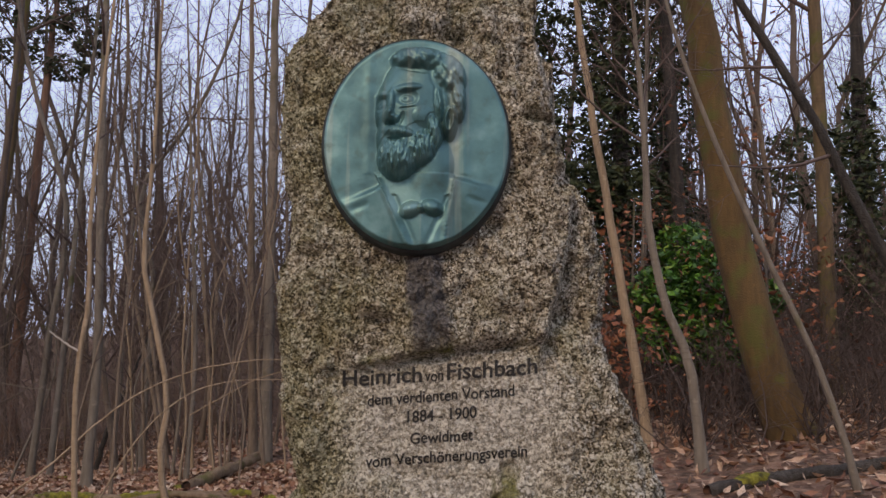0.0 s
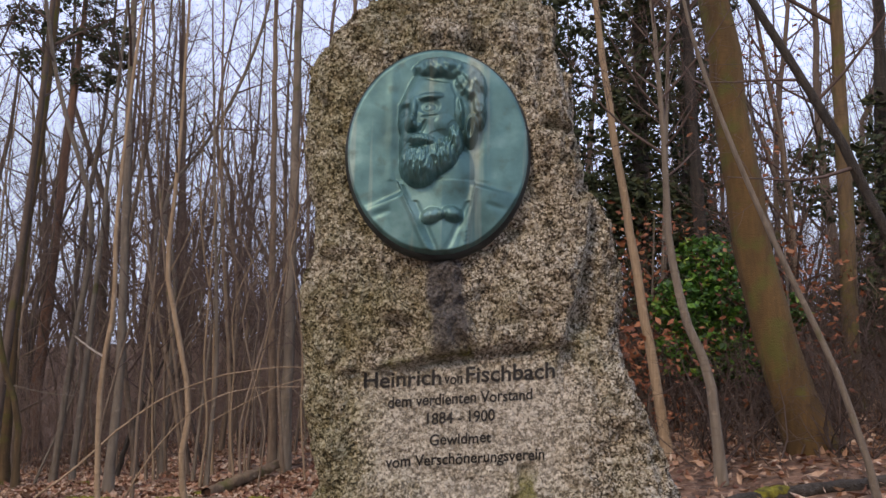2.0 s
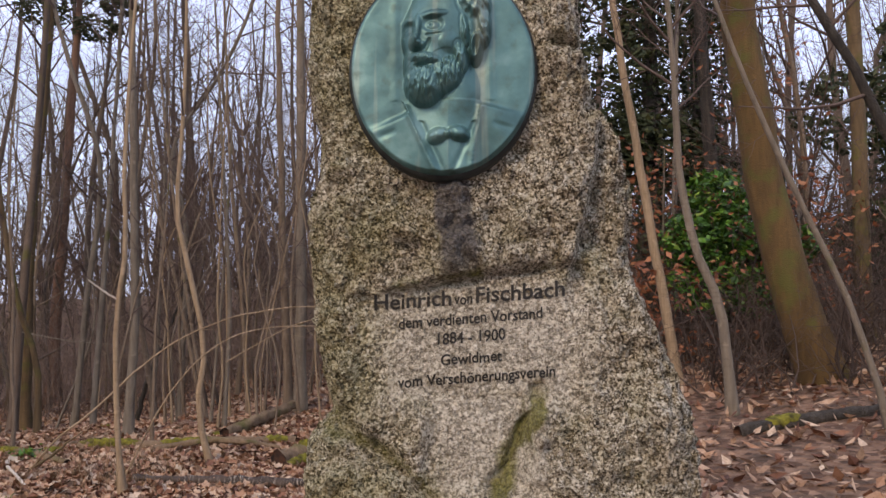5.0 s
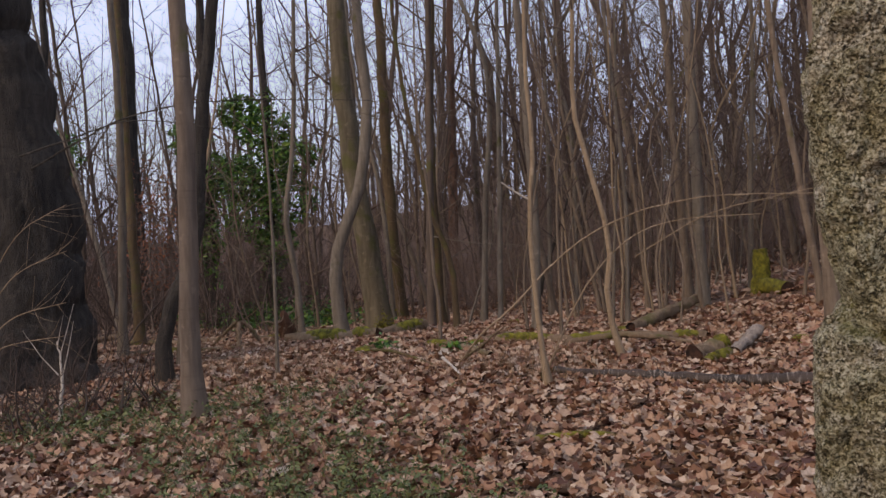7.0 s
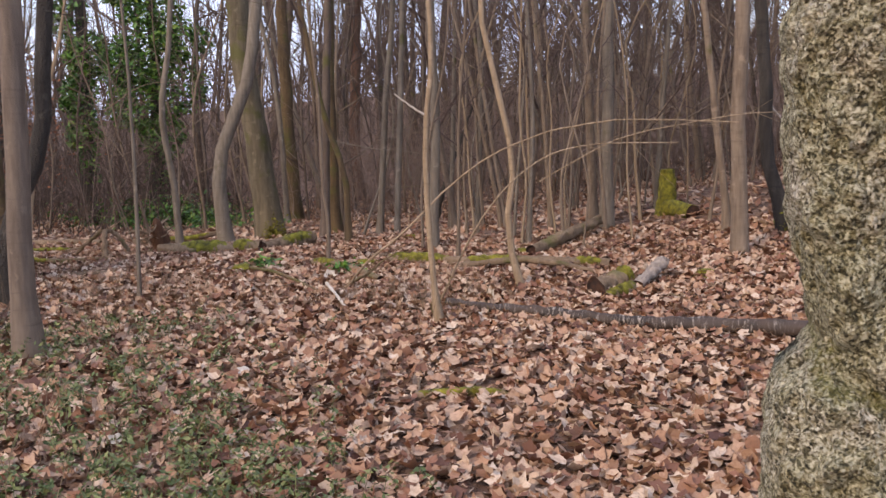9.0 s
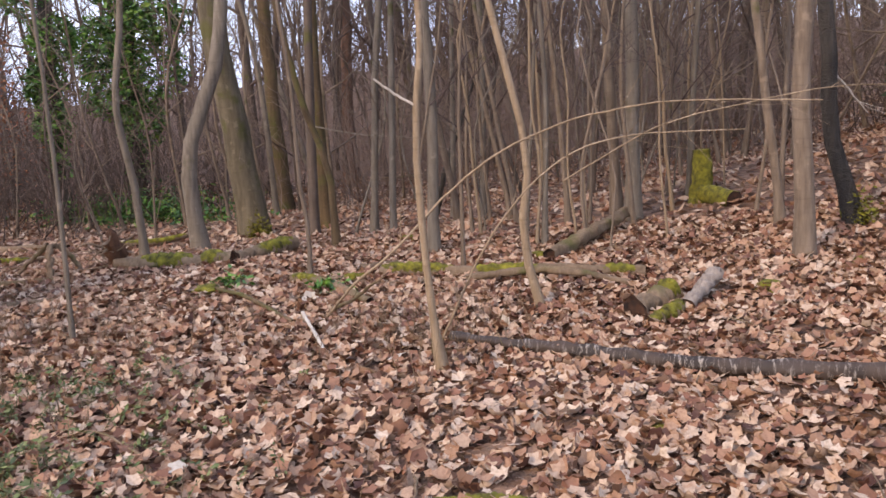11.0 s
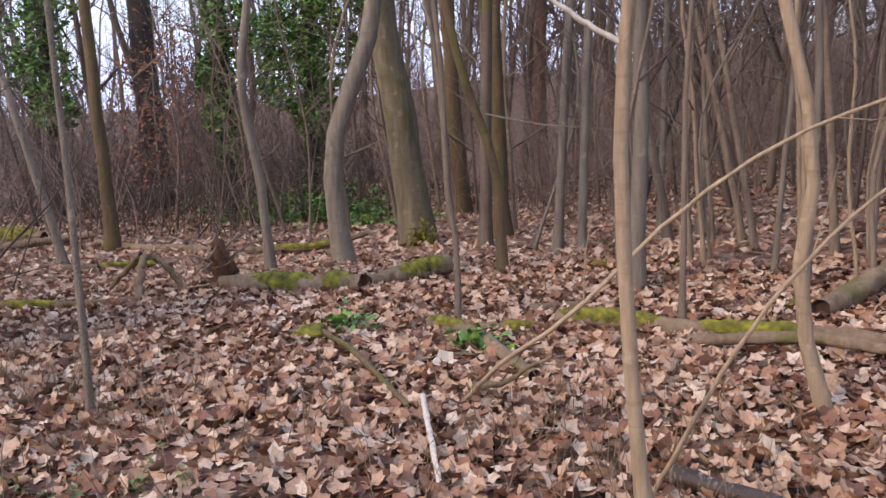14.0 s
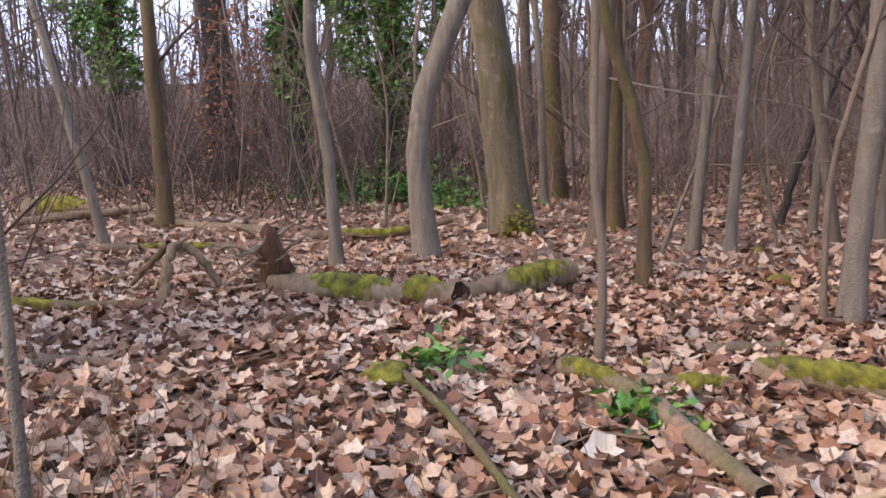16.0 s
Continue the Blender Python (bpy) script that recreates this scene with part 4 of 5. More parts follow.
def clear(x, y, gap):
    """Away from the walked line, the stone and the open leafy floor."""
    for px, py in ((0, -1), (0, 2.6), (-1, 2.5), (-2, 4.5), (-3.2, 6.2), (-4.5, 8), (-2.2, 7.5), (-6, 8.5), (-1.2, 5)):
        if math.hypot(x - px, y - py) < gap:
            return False
    return True


placed = []
while len(placed) < 130:
    far_ = CHANCE.random() ** 0.8
    ang, dist = CHANCE.uniform(0, 6.283), 8 + 32 * far_
    if CHANCE.random() < 0.72:
        ang = CHANCE.uniform(0.75, 2.85)
    x, y = -2 + dist * math.cos(ang), 4 + dist * math.sin(ang)
    if not clear(x, y, 7.0) or (y > 3 and math.hypot(x + 2, y - 5) < 14.0):
        continue
    if any((x - a) ** 2 + (y - b) ** 2 < 0.8 for a, b in placed):
        continue
    placed.append((x, y))
    tm, cm = KINDS[CHANCE.choice((0, 1, 1, 1, 2, 3, 3, 3, 4, 4, 5, 5, 5))]
    ob = thing("tree", "bare grey-brown woodland tree in winter", "tree", group="trees of the surrounding wood")
    s = CHANCE.uniform(0.8, 1.2)
    ob.matrix_basis = Matrix.Translation((x, y, float(ground_z(x, y)))) @ Matrix.Rotation(CHANCE.uniform(0, 6.28), 4, "Z") @ Matrix.Rotation(CHANCE.gauss(0, 0.08), 4, "X") @ Matrix.Scale(s, 4)
    part("trunk", tm, None, ob)
    part("crown", cm, None, ob)

# thin pale suckers between the nearer trees
YOUNG = []
for k, (h, r, n_) in enumerate(((4.5, 0.018, 15), (5.5, 0.024, 17), (3.2, 0.012, 12), (6.5, 0.03, 18))):
    r7 = random.Random(700 + k)
    st = [(h * 0.35, r7.uniform(-0.2, 0.2), r7.uniform(-0.2, 0.2)), (h * 0.7, r7.uniform(-0.45, 0.45), r7.uniform(-0.3, 0.3)), (h, r7.uniform(-0.6, 0.6), r7.uniform(-0.4, 0.4))]
    pts, rad, wob = trunk_mesh(r7, st, r, 0.3, 1.4, 7, 16)
    a_, b_ = Geo(), Geo()
    a_.tube(pts, rad, 7, wob)
    branch_out(b_, r7, pts, rad, n_, 0.14, 1.5, 2, (25, 75), 0.003)
    YOUNG.append((a_.mesh("trunk", BARK_TAN if k % 2 else BARK_GREY), b_.mesh("crown", BARK_TAN)))
suckers = 0
while suckers < 62:
    ang, dist = CHANCE.uniform(0.9, 2.75), CHANCE.uniform(7.0, 17.0)
    x, y = -2 + dist * math.cos(ang), 4 + dist * math.sin(ang)
    if y < 9.8 - 0.25 * (x + 3) or (x < -4 and y < 12.0) or math.hypot(x - 2, y - 9) < 2.2 or (x > 0.5 and y < 10.5):
        continue
    suckers += 1
    tm, cm = YOUNG[suckers % 4]
    ob = thing("sapling", "thin pale bare sapling between the larger trees", "sapling", group="thin saplings of the wood")
    ob.matrix_basis = Matrix.Translation((x, y, float(ground_z(x, y)))) @ Matrix.Rotation(CHANCE.uniform(0, 6.28), 4, "Z") @ Matrix.Rotation(CHANCE.gauss(0, 0.17), 4, "X") @ Matrix.Scale(CHANCE.uniform(0.75, 1.2), 4)
    part("trunk", tm, None, ob)
    part("crown", cm, None, ob)

# far woods: stems and twigs without number
rng = random.Random(5)
stems, twigs = Geo(), Geo()
for _ in range(620):
    ang = rng.uniform(0.5, 3.0) if rng.random() < 0.75 else rng.uniform(0, 6.283)
    dist = rng.uniform(26, 90)
    x, y = -2 + dist * math.cos(ang), 5 + dist * math.sin(ang)
    h, r = rng.uniform(7, 18), rng.choice((0.05, 0.06, 0.08, 0.10, 0.14, 0.2))
    z = float(ground_z(x, y))
    top = np.array((x + rng.gauss(0, 1.9), y + rng.gauss(0, 0.8), z + h))
    foot = np.array((x, y, z - 0.2))
    f = np.linspace(0, 1, 5)[:, None]
    pts = foot * (1 - f) + top * f
    pts[1:4, 0] += [rng.uniform(-0.55, 0.55) for _ in range(3)]
    rad = r * np.linspace(1, 0.2, 5)
    stems.tube(pts, rad, 5)
    branch_out(twigs, rng, pts, rad, 17, 0.12, 3.4, 2, (20, 62), 0.0065, 3)
tagged(part("far_wood_stems", stems, BARK_FAR), "far bare tree trunks closing the view", "woods", kind="stuff")
tagged(part("far_wood_twigs", twigs, TWIG), "haze of bare twigs of the far wood", "woods", kind="stuff")

# brushwood: thin stems and suckers between the trees
brush = Geo()
for _ in range(2900):
    ang, dist = rng.uniform(0.35, 2.95), 12 + 44 * rng.random() ** 1.1
    x, y = -2 + dist * math.cos(ang), 4 + dist * math.sin(ang)
    if not clear(x, y, 7.5):
        continue
    h = rng.uniform(0.8, 2.2) + 0.085 * dist * rng.random()
    z = float(ground_z(x, y))
    pts, rad = limb(rng, (x, y, z - 0.05), (rng.uniform(-0.5, 0.5), rng.uniform(-0.5, 0.5), 1.0), h, rng.uniform(0.006, 0.014) + 0.0002 * dist, 4, 0.1, 0.28)
    brush.tube(pts, rad, 3)
    branch_out(brush, rng, pts, rad, 7, 0.12, h * 0.5, 1, (25, 75), 0.003 + 0.0001 * dist, 3)
for _ in range(1500):
    ang, dist = rng.uniform(0.3, 2.9), rng.uniform(42, 100)
    x, y = -2 + dist * math.cos(ang), 4 + dist * math.sin(ang)
    h = rng.uniform(3.0, 7.5)
    pts, rad = limb(rng, (x, y, float(ground_z(x, y)) - 0.1), (rng.uniform(-0.4, 0.4), rng.uniform(-0.4, 0.4), 1.0), h, rng.uniform(0.02, 0.05), 4, 0.1, 0.25)
    brush.tube(pts, rad, 3)
    branch_out(brush, rng, pts, rad, 8, 0.1, h * 0.5, 1, (25, 75), 0.014, 3)
tagged(part("brushwood", brush, BRUSH), "tangle of thin bare brushwood under the trees", "brushwood", kind="stuff")


# twiggy young trees with fine branching from low down
BUSHY = []
for k, (h, r, n_) in enumerate(((7.5, 0.035, 16), (9.0, 0.05, 18), (6.0, 0.026, 14))):
    r8 = random.Random(800 + k)
    st = [(h * 0.3, r8.uniform(-0.25, 0.25), r8.uniform(-0.2, 0.2)), (h * 0.65, r8.uniform(-0.6, 0.6), r8.uniform(-0.4, 0.4)), (h, r8.uniform(-0.9, 0.9), r8.uniform(-0.6, 0.6))]
    pts, rad, wob = trunk_mesh(r8, st, r, 0.25, 1.4, 7, 18)
    a_, b_ = Geo(), Geo()
    a_.tube(pts, rad, 7, wob)
    branch_out(b_, r8, pts, rad, n_, 0.16, 2.3, 3, (22, 60), 0.0035)
    BUSHY.append((a_.mesh("trunk", BARK_TAN if k == 1 else BARK_FAR), b_.mesh("crown", TWIG)))
r9, made = random.Random(91), 0
while made < 46:
    x, y = (r9.uniform(-13, -1.2), r9.uniform(11.5, 23)) if made < 30 else (r9.uniform(2.5, 11), r9.uniform(12, 22))
    if x < -5 and y < 15:
        continue
    made += 1
    tm, cm = BUSHY[made % 3]
    ob = thing("young_tree", "young bare tree with many fine brown twigs", "tree", group="twiggy young trees")
    ob.matrix_basis = Matrix.Translation((x, y, float(ground_z(x, y)))) @ Matrix.Rotation(r9.uniform(0, 6.28), 4, "Z") @ Matrix.Rotation(r9.gauss(0, 0.13), 4, "X") @ Matrix.Scale(r9.uniform(0.8, 1.3), 4)
    part("trunk", tm, None, ob)
    part("crown", cm, None, ob)


def thicket(x0, x1, y0, y1, count, h0, h1, label, mat, seed):
    """Dense thorny brush: many thin crooked stems with side shoots."""
    r_ = random.Random(seed)
    g_ = Geo()
    for _ in range(count):
        x, y = r_.uniform(x0, x1), r_.uniform(y0, y1)
        h = r_.uniform(h0, h1)
        pts, rad = limb(r_, (x, y, float(ground_z(x, y)) - 0.05), (r_.uniform(-0.7, 0.7), r_.uniform(-0.7, 0.7), 1.0), h, r_.uniform(0.007, 0.016), 5, 0.0, 0.4)
        g_.tube(pts, rad, 3)
        branch_out(g_, r_, pts, rad, 5, 0.1, h * 0.5, 2 if r_.random() < 0.4 else 1, (25, 85), 0.003, 3)
    tagged(part("thicket", g_, mat), label, "thicket", kind="stuff")


# twig bark in a darker copy; its colour stands in for tree shade
THORN = bark("shade_toned_thicket_bark", (0.030, 0.019, 0.015), (0.115, 0.076, 0.060), 0.0, 30, 0.002)
thicket(2.2, 11, 11.5, 18.5, 1100, 1.2, 3.4, "tangled thicket of bare shoots on the bank, coloured dark as in shade", THORN, 61)
thicket(2.4, 7.5, 8.6, 12.0, 420, 0.5, 1.8, "dry shoots in the leaves of the bank, coloured dark as in shade", THORN, 64)
thicket(-22, -11.5, 13.0, 22, 700, 1.0, 3.2, "dark tangled brush in the hollow", THORN, 62)
thicket(-14, -8.6, 6.0, 8.2, 220, 1.0, 3.4, "dark tangled brush behind the old oak", THORN, 65)
thicket(-7.0, -5.3, 4.1, 5.5, 70, 0.25, 0.9, "dry thorny shoots at the foot of the oak", THORN, 66)
thicket(-10, 2, 17, 25, 650, 1.2, 3.4, "dark tangled brush along the slope", BRUSH, 63)


# ---------------------------------------------------------------- evergreens
def leaf_cloud(lumps, per_lump):
    out = []
    for x, y, z, a, b, c in lumps:
        d = NPR.normal(0, 1, (per_lump, 3))
        d /= np.linalg.norm(d, axis=1)[:, None]
        rr = NPR.uniform(0.35, 1.0, per_lump)[:, None] ** 0.5
        hole = np.sin(d[:, 0] * 7 + x) + np.sin(d[:, 1] * 6 + y) + np.sin(d[:, 2] * 8 + z) > -0.7
        out.append((np.array((x, y, z)) + d * rr * np.array((a, b, c)))[hole])
    return np.vstack(out)


def ivy_tree(x, y, radius, height, label, lumps, seed, count=1500, mat=IVY, size=0.07, climb=(0.3, 5), bark_mat=BARK_DARK):
    ob = tree(x, y, radius, [(height * 0.4, 0.1, 0.05)], height, label, bark_mat, (9, 0.4, 2.0, 3), seed=seed)
    ivy_on(ob, radius, [(height, 0.2, 0.1)], climb[0], climb[1], 0.16, 900, mat=mat, size=size)
    part("foliage", leaves(NPR, leaf_cloud(lumps, count), size, 1.3, 4), mat, ob, "hanging clumps of evergreen leaves", smooth=False)
    return ob


ivy_tree(-14.7, 18.6, 0.16, 12, "ivy-clad tree with shaggy green clumps", [(0.2, 0.1, 1.9, 0.6, 0.6, 0.6), (-0.5, 0, 2.7, 0.8, 0.7, 0.7), (0.6, 0.2, 3.1, 0.9, 0.7, 0.7), (0.0, 0, 3.9, 1.0, 0.8, 0.8), (-0.9, 0, 3.7, 0.7, 0.6, 0.6), (1.0, 0, 4.2, 0.8, 0.7, 0.5), (0.1, 0, 5.0, 0.9, 0.7, 0.6), (-0.7, 0, 5.5, 0.6, 0.6, 0.5)], 70, 1300, size=0.075, climb=(0.5, 6))
ivy_tree(-14.1, 15.6, 0.15, 14, "dark trunk with hanging ivy tufts", [(0.0, 0, 1.9, 0.42, 0.4, 0.36), (-0.15, 0, 2.7, 0.4, 0.35, 0.45), (0.25, 0, 3.6, 0.5, 0.4, 0.5), (-0.3, 0, 4.4, 0.6, 0.5, 0.5)], 71, 800, climb=(1.0, 4))
ivy_tree(-18.5, 14.9, 0.14, 13, "ivy-clad tree far off in the hollow", [(0.3, 0, 2.2, 0.5, 0.5, 0.4), (0.1, 0, 3.0, 0.8, 0.7, 0.6), (-0.6, 0, 3.7, 0.9, 0.8, 0.7), (0.5, 0, 4.4, 0.7, 0.6, 0.6)], 72, 900, climb=(2.0, 5))
ivy_tree(2.9, 14.2, 0.16, 13, "tall evergreen with dark hanging foliage", [(-0.6, 0, 4.6, 1.0, 0.8, 0.7), (0.3, 0, 5.6, 1.1, 0.8, 0.8), (-0.9, 0, 6.6, 1.1, 0.9, 0.8), (0.8, 0, 6.9, 1.0, 0.8, 0.7), (-0.5, 0, 3.5, 0.8, 0.6, 0.5), (0.2, 0, 7.9, 1.3, 1.0, 0.9), (-1.0, 0, 2.6, 0.9, 0.7, 0.6), (0.4, 0, 3.2, 0.9, 0.7, 0.7)], 73, 2300, NEEDLE)

ivy_tree(0.9, 16.0, 0.14, 12, "dark shaggy evergreen behind the stone", [(0.0, 0, 3.0, 1.0, 0.8, 0.7), (0.7, 0, 4.2, 1.0, 0.8, 0.8), (-0.4, 0, 5.4, 1.1, 0.9, 0.8), (0.5, 0, 6.6, 1.1, 0.9, 0.8), (-0.2, 0, 7.8, 1.1, 0.9, 0.8)], 74, 1200, NEEDLE, 0.08)
ivy_tree(4.4, 17.0, 0.16, 12, "dark shaggy evergreen on the bank", [(0.0, 0, 1.4, 1.3, 1.0, 0.7), (0.7, 0, 2.6, 1.3, 1.0, 0.8), (-0.8, 0, 3.4, 1.2, 0.9, 0.8), (0.4, 0, 4.6, 1.2, 0.9, 0.8), (-0.4, 0, 5.8, 1.2, 0.9, 0.8)], 75, 1200, NEEDLE, 0.08)
ivy_tree(7.2, 14.6, 0.16, 11, "dark shaggy evergreen on the bank", [(0.0, 0, 1.2, 1.3, 1.0, 0.8), (0.5, 0, 2.5, 1.2, 1.0, 0.8), (-0.6, 0, 3.5, 1.2, 0.9, 0.8)], 76, 1200, NEEDLE, 0.08)
bush = thing("ivy_bush", "dense glossy green ivy bush on the bank", "bush", 3.5, 11.6, float(ground_z(3.5, 11.6)))
g = Geo()
for k in range(7):
    p, r = limb(random.Random(k), (0.15 * math.cos(k), 0.15 * math.sin(k), -0.05), (0.4 * math.cos(k * 2), 0.4 * math.sin(k * 2), 1), 2.2, 0.03, 6)
    g = Geo()
    g.tube(p, r, 5)
    part("stem", g, BARK_DARK, bush)
part("foliage", leaves(NPR, leaf_cloud([(-0.5, 0, 1.55, 0.5, 0.5, 0.45), (0.2, 0, 1.7, 0.6, 0.5, 0.45), (-0.2, 0, 2.15, 0.45, 0.4, 0.4), (0.75, 0, 1.5, 0.4, 0.4, 0.3), (-0.3, 0, 1.0, 0.6, 0.5, 0.5), (0.3, 0.1, 0.9, 0.5, 0.5, 0.4)], 1500), 0.06, 1.3, 4), IVY, bush, smooth=False)

# the pine whose crown shows above the bare stems
pine = tree(-10.9, 22.0, 0.17, [(8, 0.3, 0)], 14.0, "tall pine with a sparse dark crown", bark("reddish_pine_bark", (0.06, 0.03, 0.02), (0.22, 0.12, 0.08), 0, 14, 0.02), (10, 0.6, 1.6, 2), seed=80)
part("needles", leaves(NPR, leaf_cloud([(0.9, 0, 9.9, 0.7, 0.7, 0.3), (-0.6, 0, 10.4, 0.8, 0.7, 0.35), (0.2, 0, 11.0, 0.8, 0.8, 0.4), (1.2, 0, 11.2, 0.7, 0.7, 0.35), (-1.0, 0, 11.6, 0.7, 0.7, 0.4), (0.4, 0, 12.2, 0.9, 0.8, 0.5), (-0.4, 0, 13.0, 0.8, 0.8, 0.5), (0.7, 0, 13.4, 0.7, 0.7, 0.5), (1.5, 0, 10.5, 0.5, 0.5, 0.25)], 800), 0.075, 1.3, 4), NEEDLE, pine, "clumps of needles", smooth=False)

# russet beech saplings that keep their dead leaves
for k, (x, y, h) in enumerate(((-16.3, 16.4, 4.2), (-15.6, 15.2, 3.2), (2.6, 12.0, 3.0), (4.2, 11.2, 2.4), (4.6, 13.6, 6.0), (1.9, 10.6, 1.5))):
    ob = tree(x, y, 0.03, [(h * 0.5, 0.05, 0)], h, "young beech still holding russet dead leaves", BARK_GREY, (9, 0.2, 1.1, 2), seed=90 + k, name="beech_sapling", category="sapling", group="beech saplings")
    c = np.stack([NPR.normal(0, 0.5, 700), NPR.normal(0, 0.5, 700), NPR.uniform(0.2, 1.0, 700) * h], -1)
    part("leaves", leaves(NPR, c, 0.05, 1.3, 4), RUSSET, ob, "dry russet leaves", smooth=False)


def herb_patch(cx, cy, ax, ay, count, height, label, mat=HERB, size=0.03):
    k = count
    x, y = cx + NPR.normal(0, ax, k), cy + NPR.normal(0, ay, k)
    z = ground_z(x, y) + np.abs(NPR.normal(0, height, k)) + 0.02
    tagged(part("undergrowth", leaves(NPR, np.stack([x, y, z], -1), size, 1.0, 4), mat, smooth=False), label, "undergrowth", kind="stuff")




def sprigs(cx, cy, ax, ay, count, label, seed):
    """Feathery green sprigs: arching stems with paired small leaves."""
    r_ = np.random.default_rng(seed)
    stems, spots = Geo(), []
    for _ in range(count):
        x, y = cx + r_.normal(0, ax), cy + r_.normal(0, ay)
        h, a = r_.uniform(0.07, 0.24), r_.uniform(0, 6.283)
        u = np.linspace(0, 1, 5)
        out_ = h * r_.uniform(0.3, 1.0) * u**1.6
        p = np.stack([x + out_ * math.cos(a), y + out_ * math.sin(a), float(ground_z(x, y)) + h * (u - 0.25 * u * u)], -1)
        stems.tube(p, np.linspace(0.0022, 0.001, 5), 3)
        for f in np.linspace(0.2, 1, 6):
            q = np.array([np.interp(f, u, p[:, d]) for d in range(3)])
            for side in (-1, 1):
                reach = 0.02 * (1.2 - 0.6 * f)
                spots.append(q + np.array((-math.sin(a) * side * reach, math.cos(a) * side * reach, 0.004)))
    ob = thing("green_herbs", label, "undergrowth", 0, 0, 0, kind="stuff")
    part("stems", stems, HERB, ob)["kind"] = "stuff"
    part("leaves", leaves(r_, np.array(spots), 0.017, 0.6, 4), HERB, ob, smooth=False)


sprigs(-2.55, 3.35, 0.50, 0.42, 300, "feathery low green herbs growing through the leaves", 1)
sprigs(-3.5, 4.1, 0.60, 0.45, 200, "feathery low green herbs growing through the leaves", 2)
sprigs(-5.4, 4.5, 0.5, 0.4, 190, "dark low herbs at the foot of the oak", 4)
sprigs(-4.5, 5.3, 0.6, 0.4, 120, "low green herbs around the foot of the trunk", 3)
herb_patch(-12.9, 16.2, 0.95, 0.6, 2600, 0.22, "dark green ground ivy at the edge of the hollow", IVY, 0.06)
herb_patch(-10.9, 15.6, 0.6, 0.4, 450, 0.12, "dark green ground ivy at the edge of the hollow", IVY, 0.05)
herb_patch(-4.31, 8.29, 0.10, 0.06, 110, 0.04, "small tuft of green ivy leaves", IVY, 0.035)
herb_patch(-5.24, 8.30, 0.07, 0.06, 90, 0.06, "small tuft of green ivy leaves", IVY, 0.035)


# ---------------------------------------------------------------- dead wood on the ground
def log(name, label, points, radius, mat, seed, taper=0.8, sides=12, lift=0.55, moss=(), rough=0.13, ends=CUTWOOD, category="log", arch=None):
    """A fallen stem along ground points (x, y); moss: stretches (from, to) of its length that wear a moss shell."""
    rng = random.Random(seed)
    p = np.array(points, float)
    k = max(26, 11 * len(p))
    t = np.linspace(0, len(p) - 1, k)
    xy = np.stack([np.interp(t, np.arange(len(p)), p[:, q]) for q in (0, 1)], -1)
    xy[1:-1] = (xy[:-2] + 2 * xy[1:-1] + xy[2:]) / 4
    u = np.linspace(0, 1, k)
    rad = radius * (1 - (1 - taper) * u) * np.array([1 + rng.uniform(-0.05, 0.05) for _ in u])
    x0, y0 = xy[0]
    z0 = float(ground_z(x0, y0))
    z = ground_z(xy[:, 0], xy[:, 1]) - z0 + rad * lift
    if arch is not None:
        z = z + np.interp(u, np.linspace(0, 1, len(arch)), arch)
    pts = np.stack([xy[:, 0] - x0, xy[:, 1] - y0, z], -1)
    ob = thing(name, label, category, x0, y0, z0)
    sides += 4
    wob = np.array([[rng.uniform(-1, 1) for _ in range(sides)] for _ in u])
    wob = 1 + rough * 1.6 * (wob + np.roll(wob, 1, 0) + np.roll(wob, 1, 1) + np.roll(wob, (1, 1), (0, 1))) / 2.6
    g = Geo()
    ring = g.tube(pts, rad, sides, wob)
    part("bark", g, mat, ob)
    for q, r in ((0, ring[0]), (-1, ring[-1])):
        g = Geo()
        inner = r.mean(0) + (r - r.mean(0)) * 0.7 + (ring[1 if q == 0 else -2].mean(0) - r.mean(0)) * 0.6
        g.raw(np.vstack([r, inner]), quads=np.array([(a, (a + 1) % sides, sides + (a + 1) % sides, sides + a) for a in range(sides)]))
        g.fan(inner)
        part("cut_end", g, ends, ob, "rotten reddish-brown broken end" if ends is CUTWOOD else "")
    for a, b in moss:
        g = Geo()
        kk = max(8, int((b - a) * k * 2))
        uu = np.linspace(a, b, kk)
        mp = np.stack([np.interp(uu, u, pts[:, q]) for q in range(3)], -1)
        mr = np.interp(uu, u, rad)
        mp[:, 2] += mr * 0.36
        swell = np.sin(np.linspace(0.1, math.pi - 0.1, kk)) ** 0.35
        g.tube(mp, mr * 1.08 * swell, 12, 1 + 0.16 * np.array([[rng.uniform(-1, 1) for _ in range(12)] for _ in uu]))
        part("moss", g, MOSS, ob, "yellow-green cushion moss")
    return ob


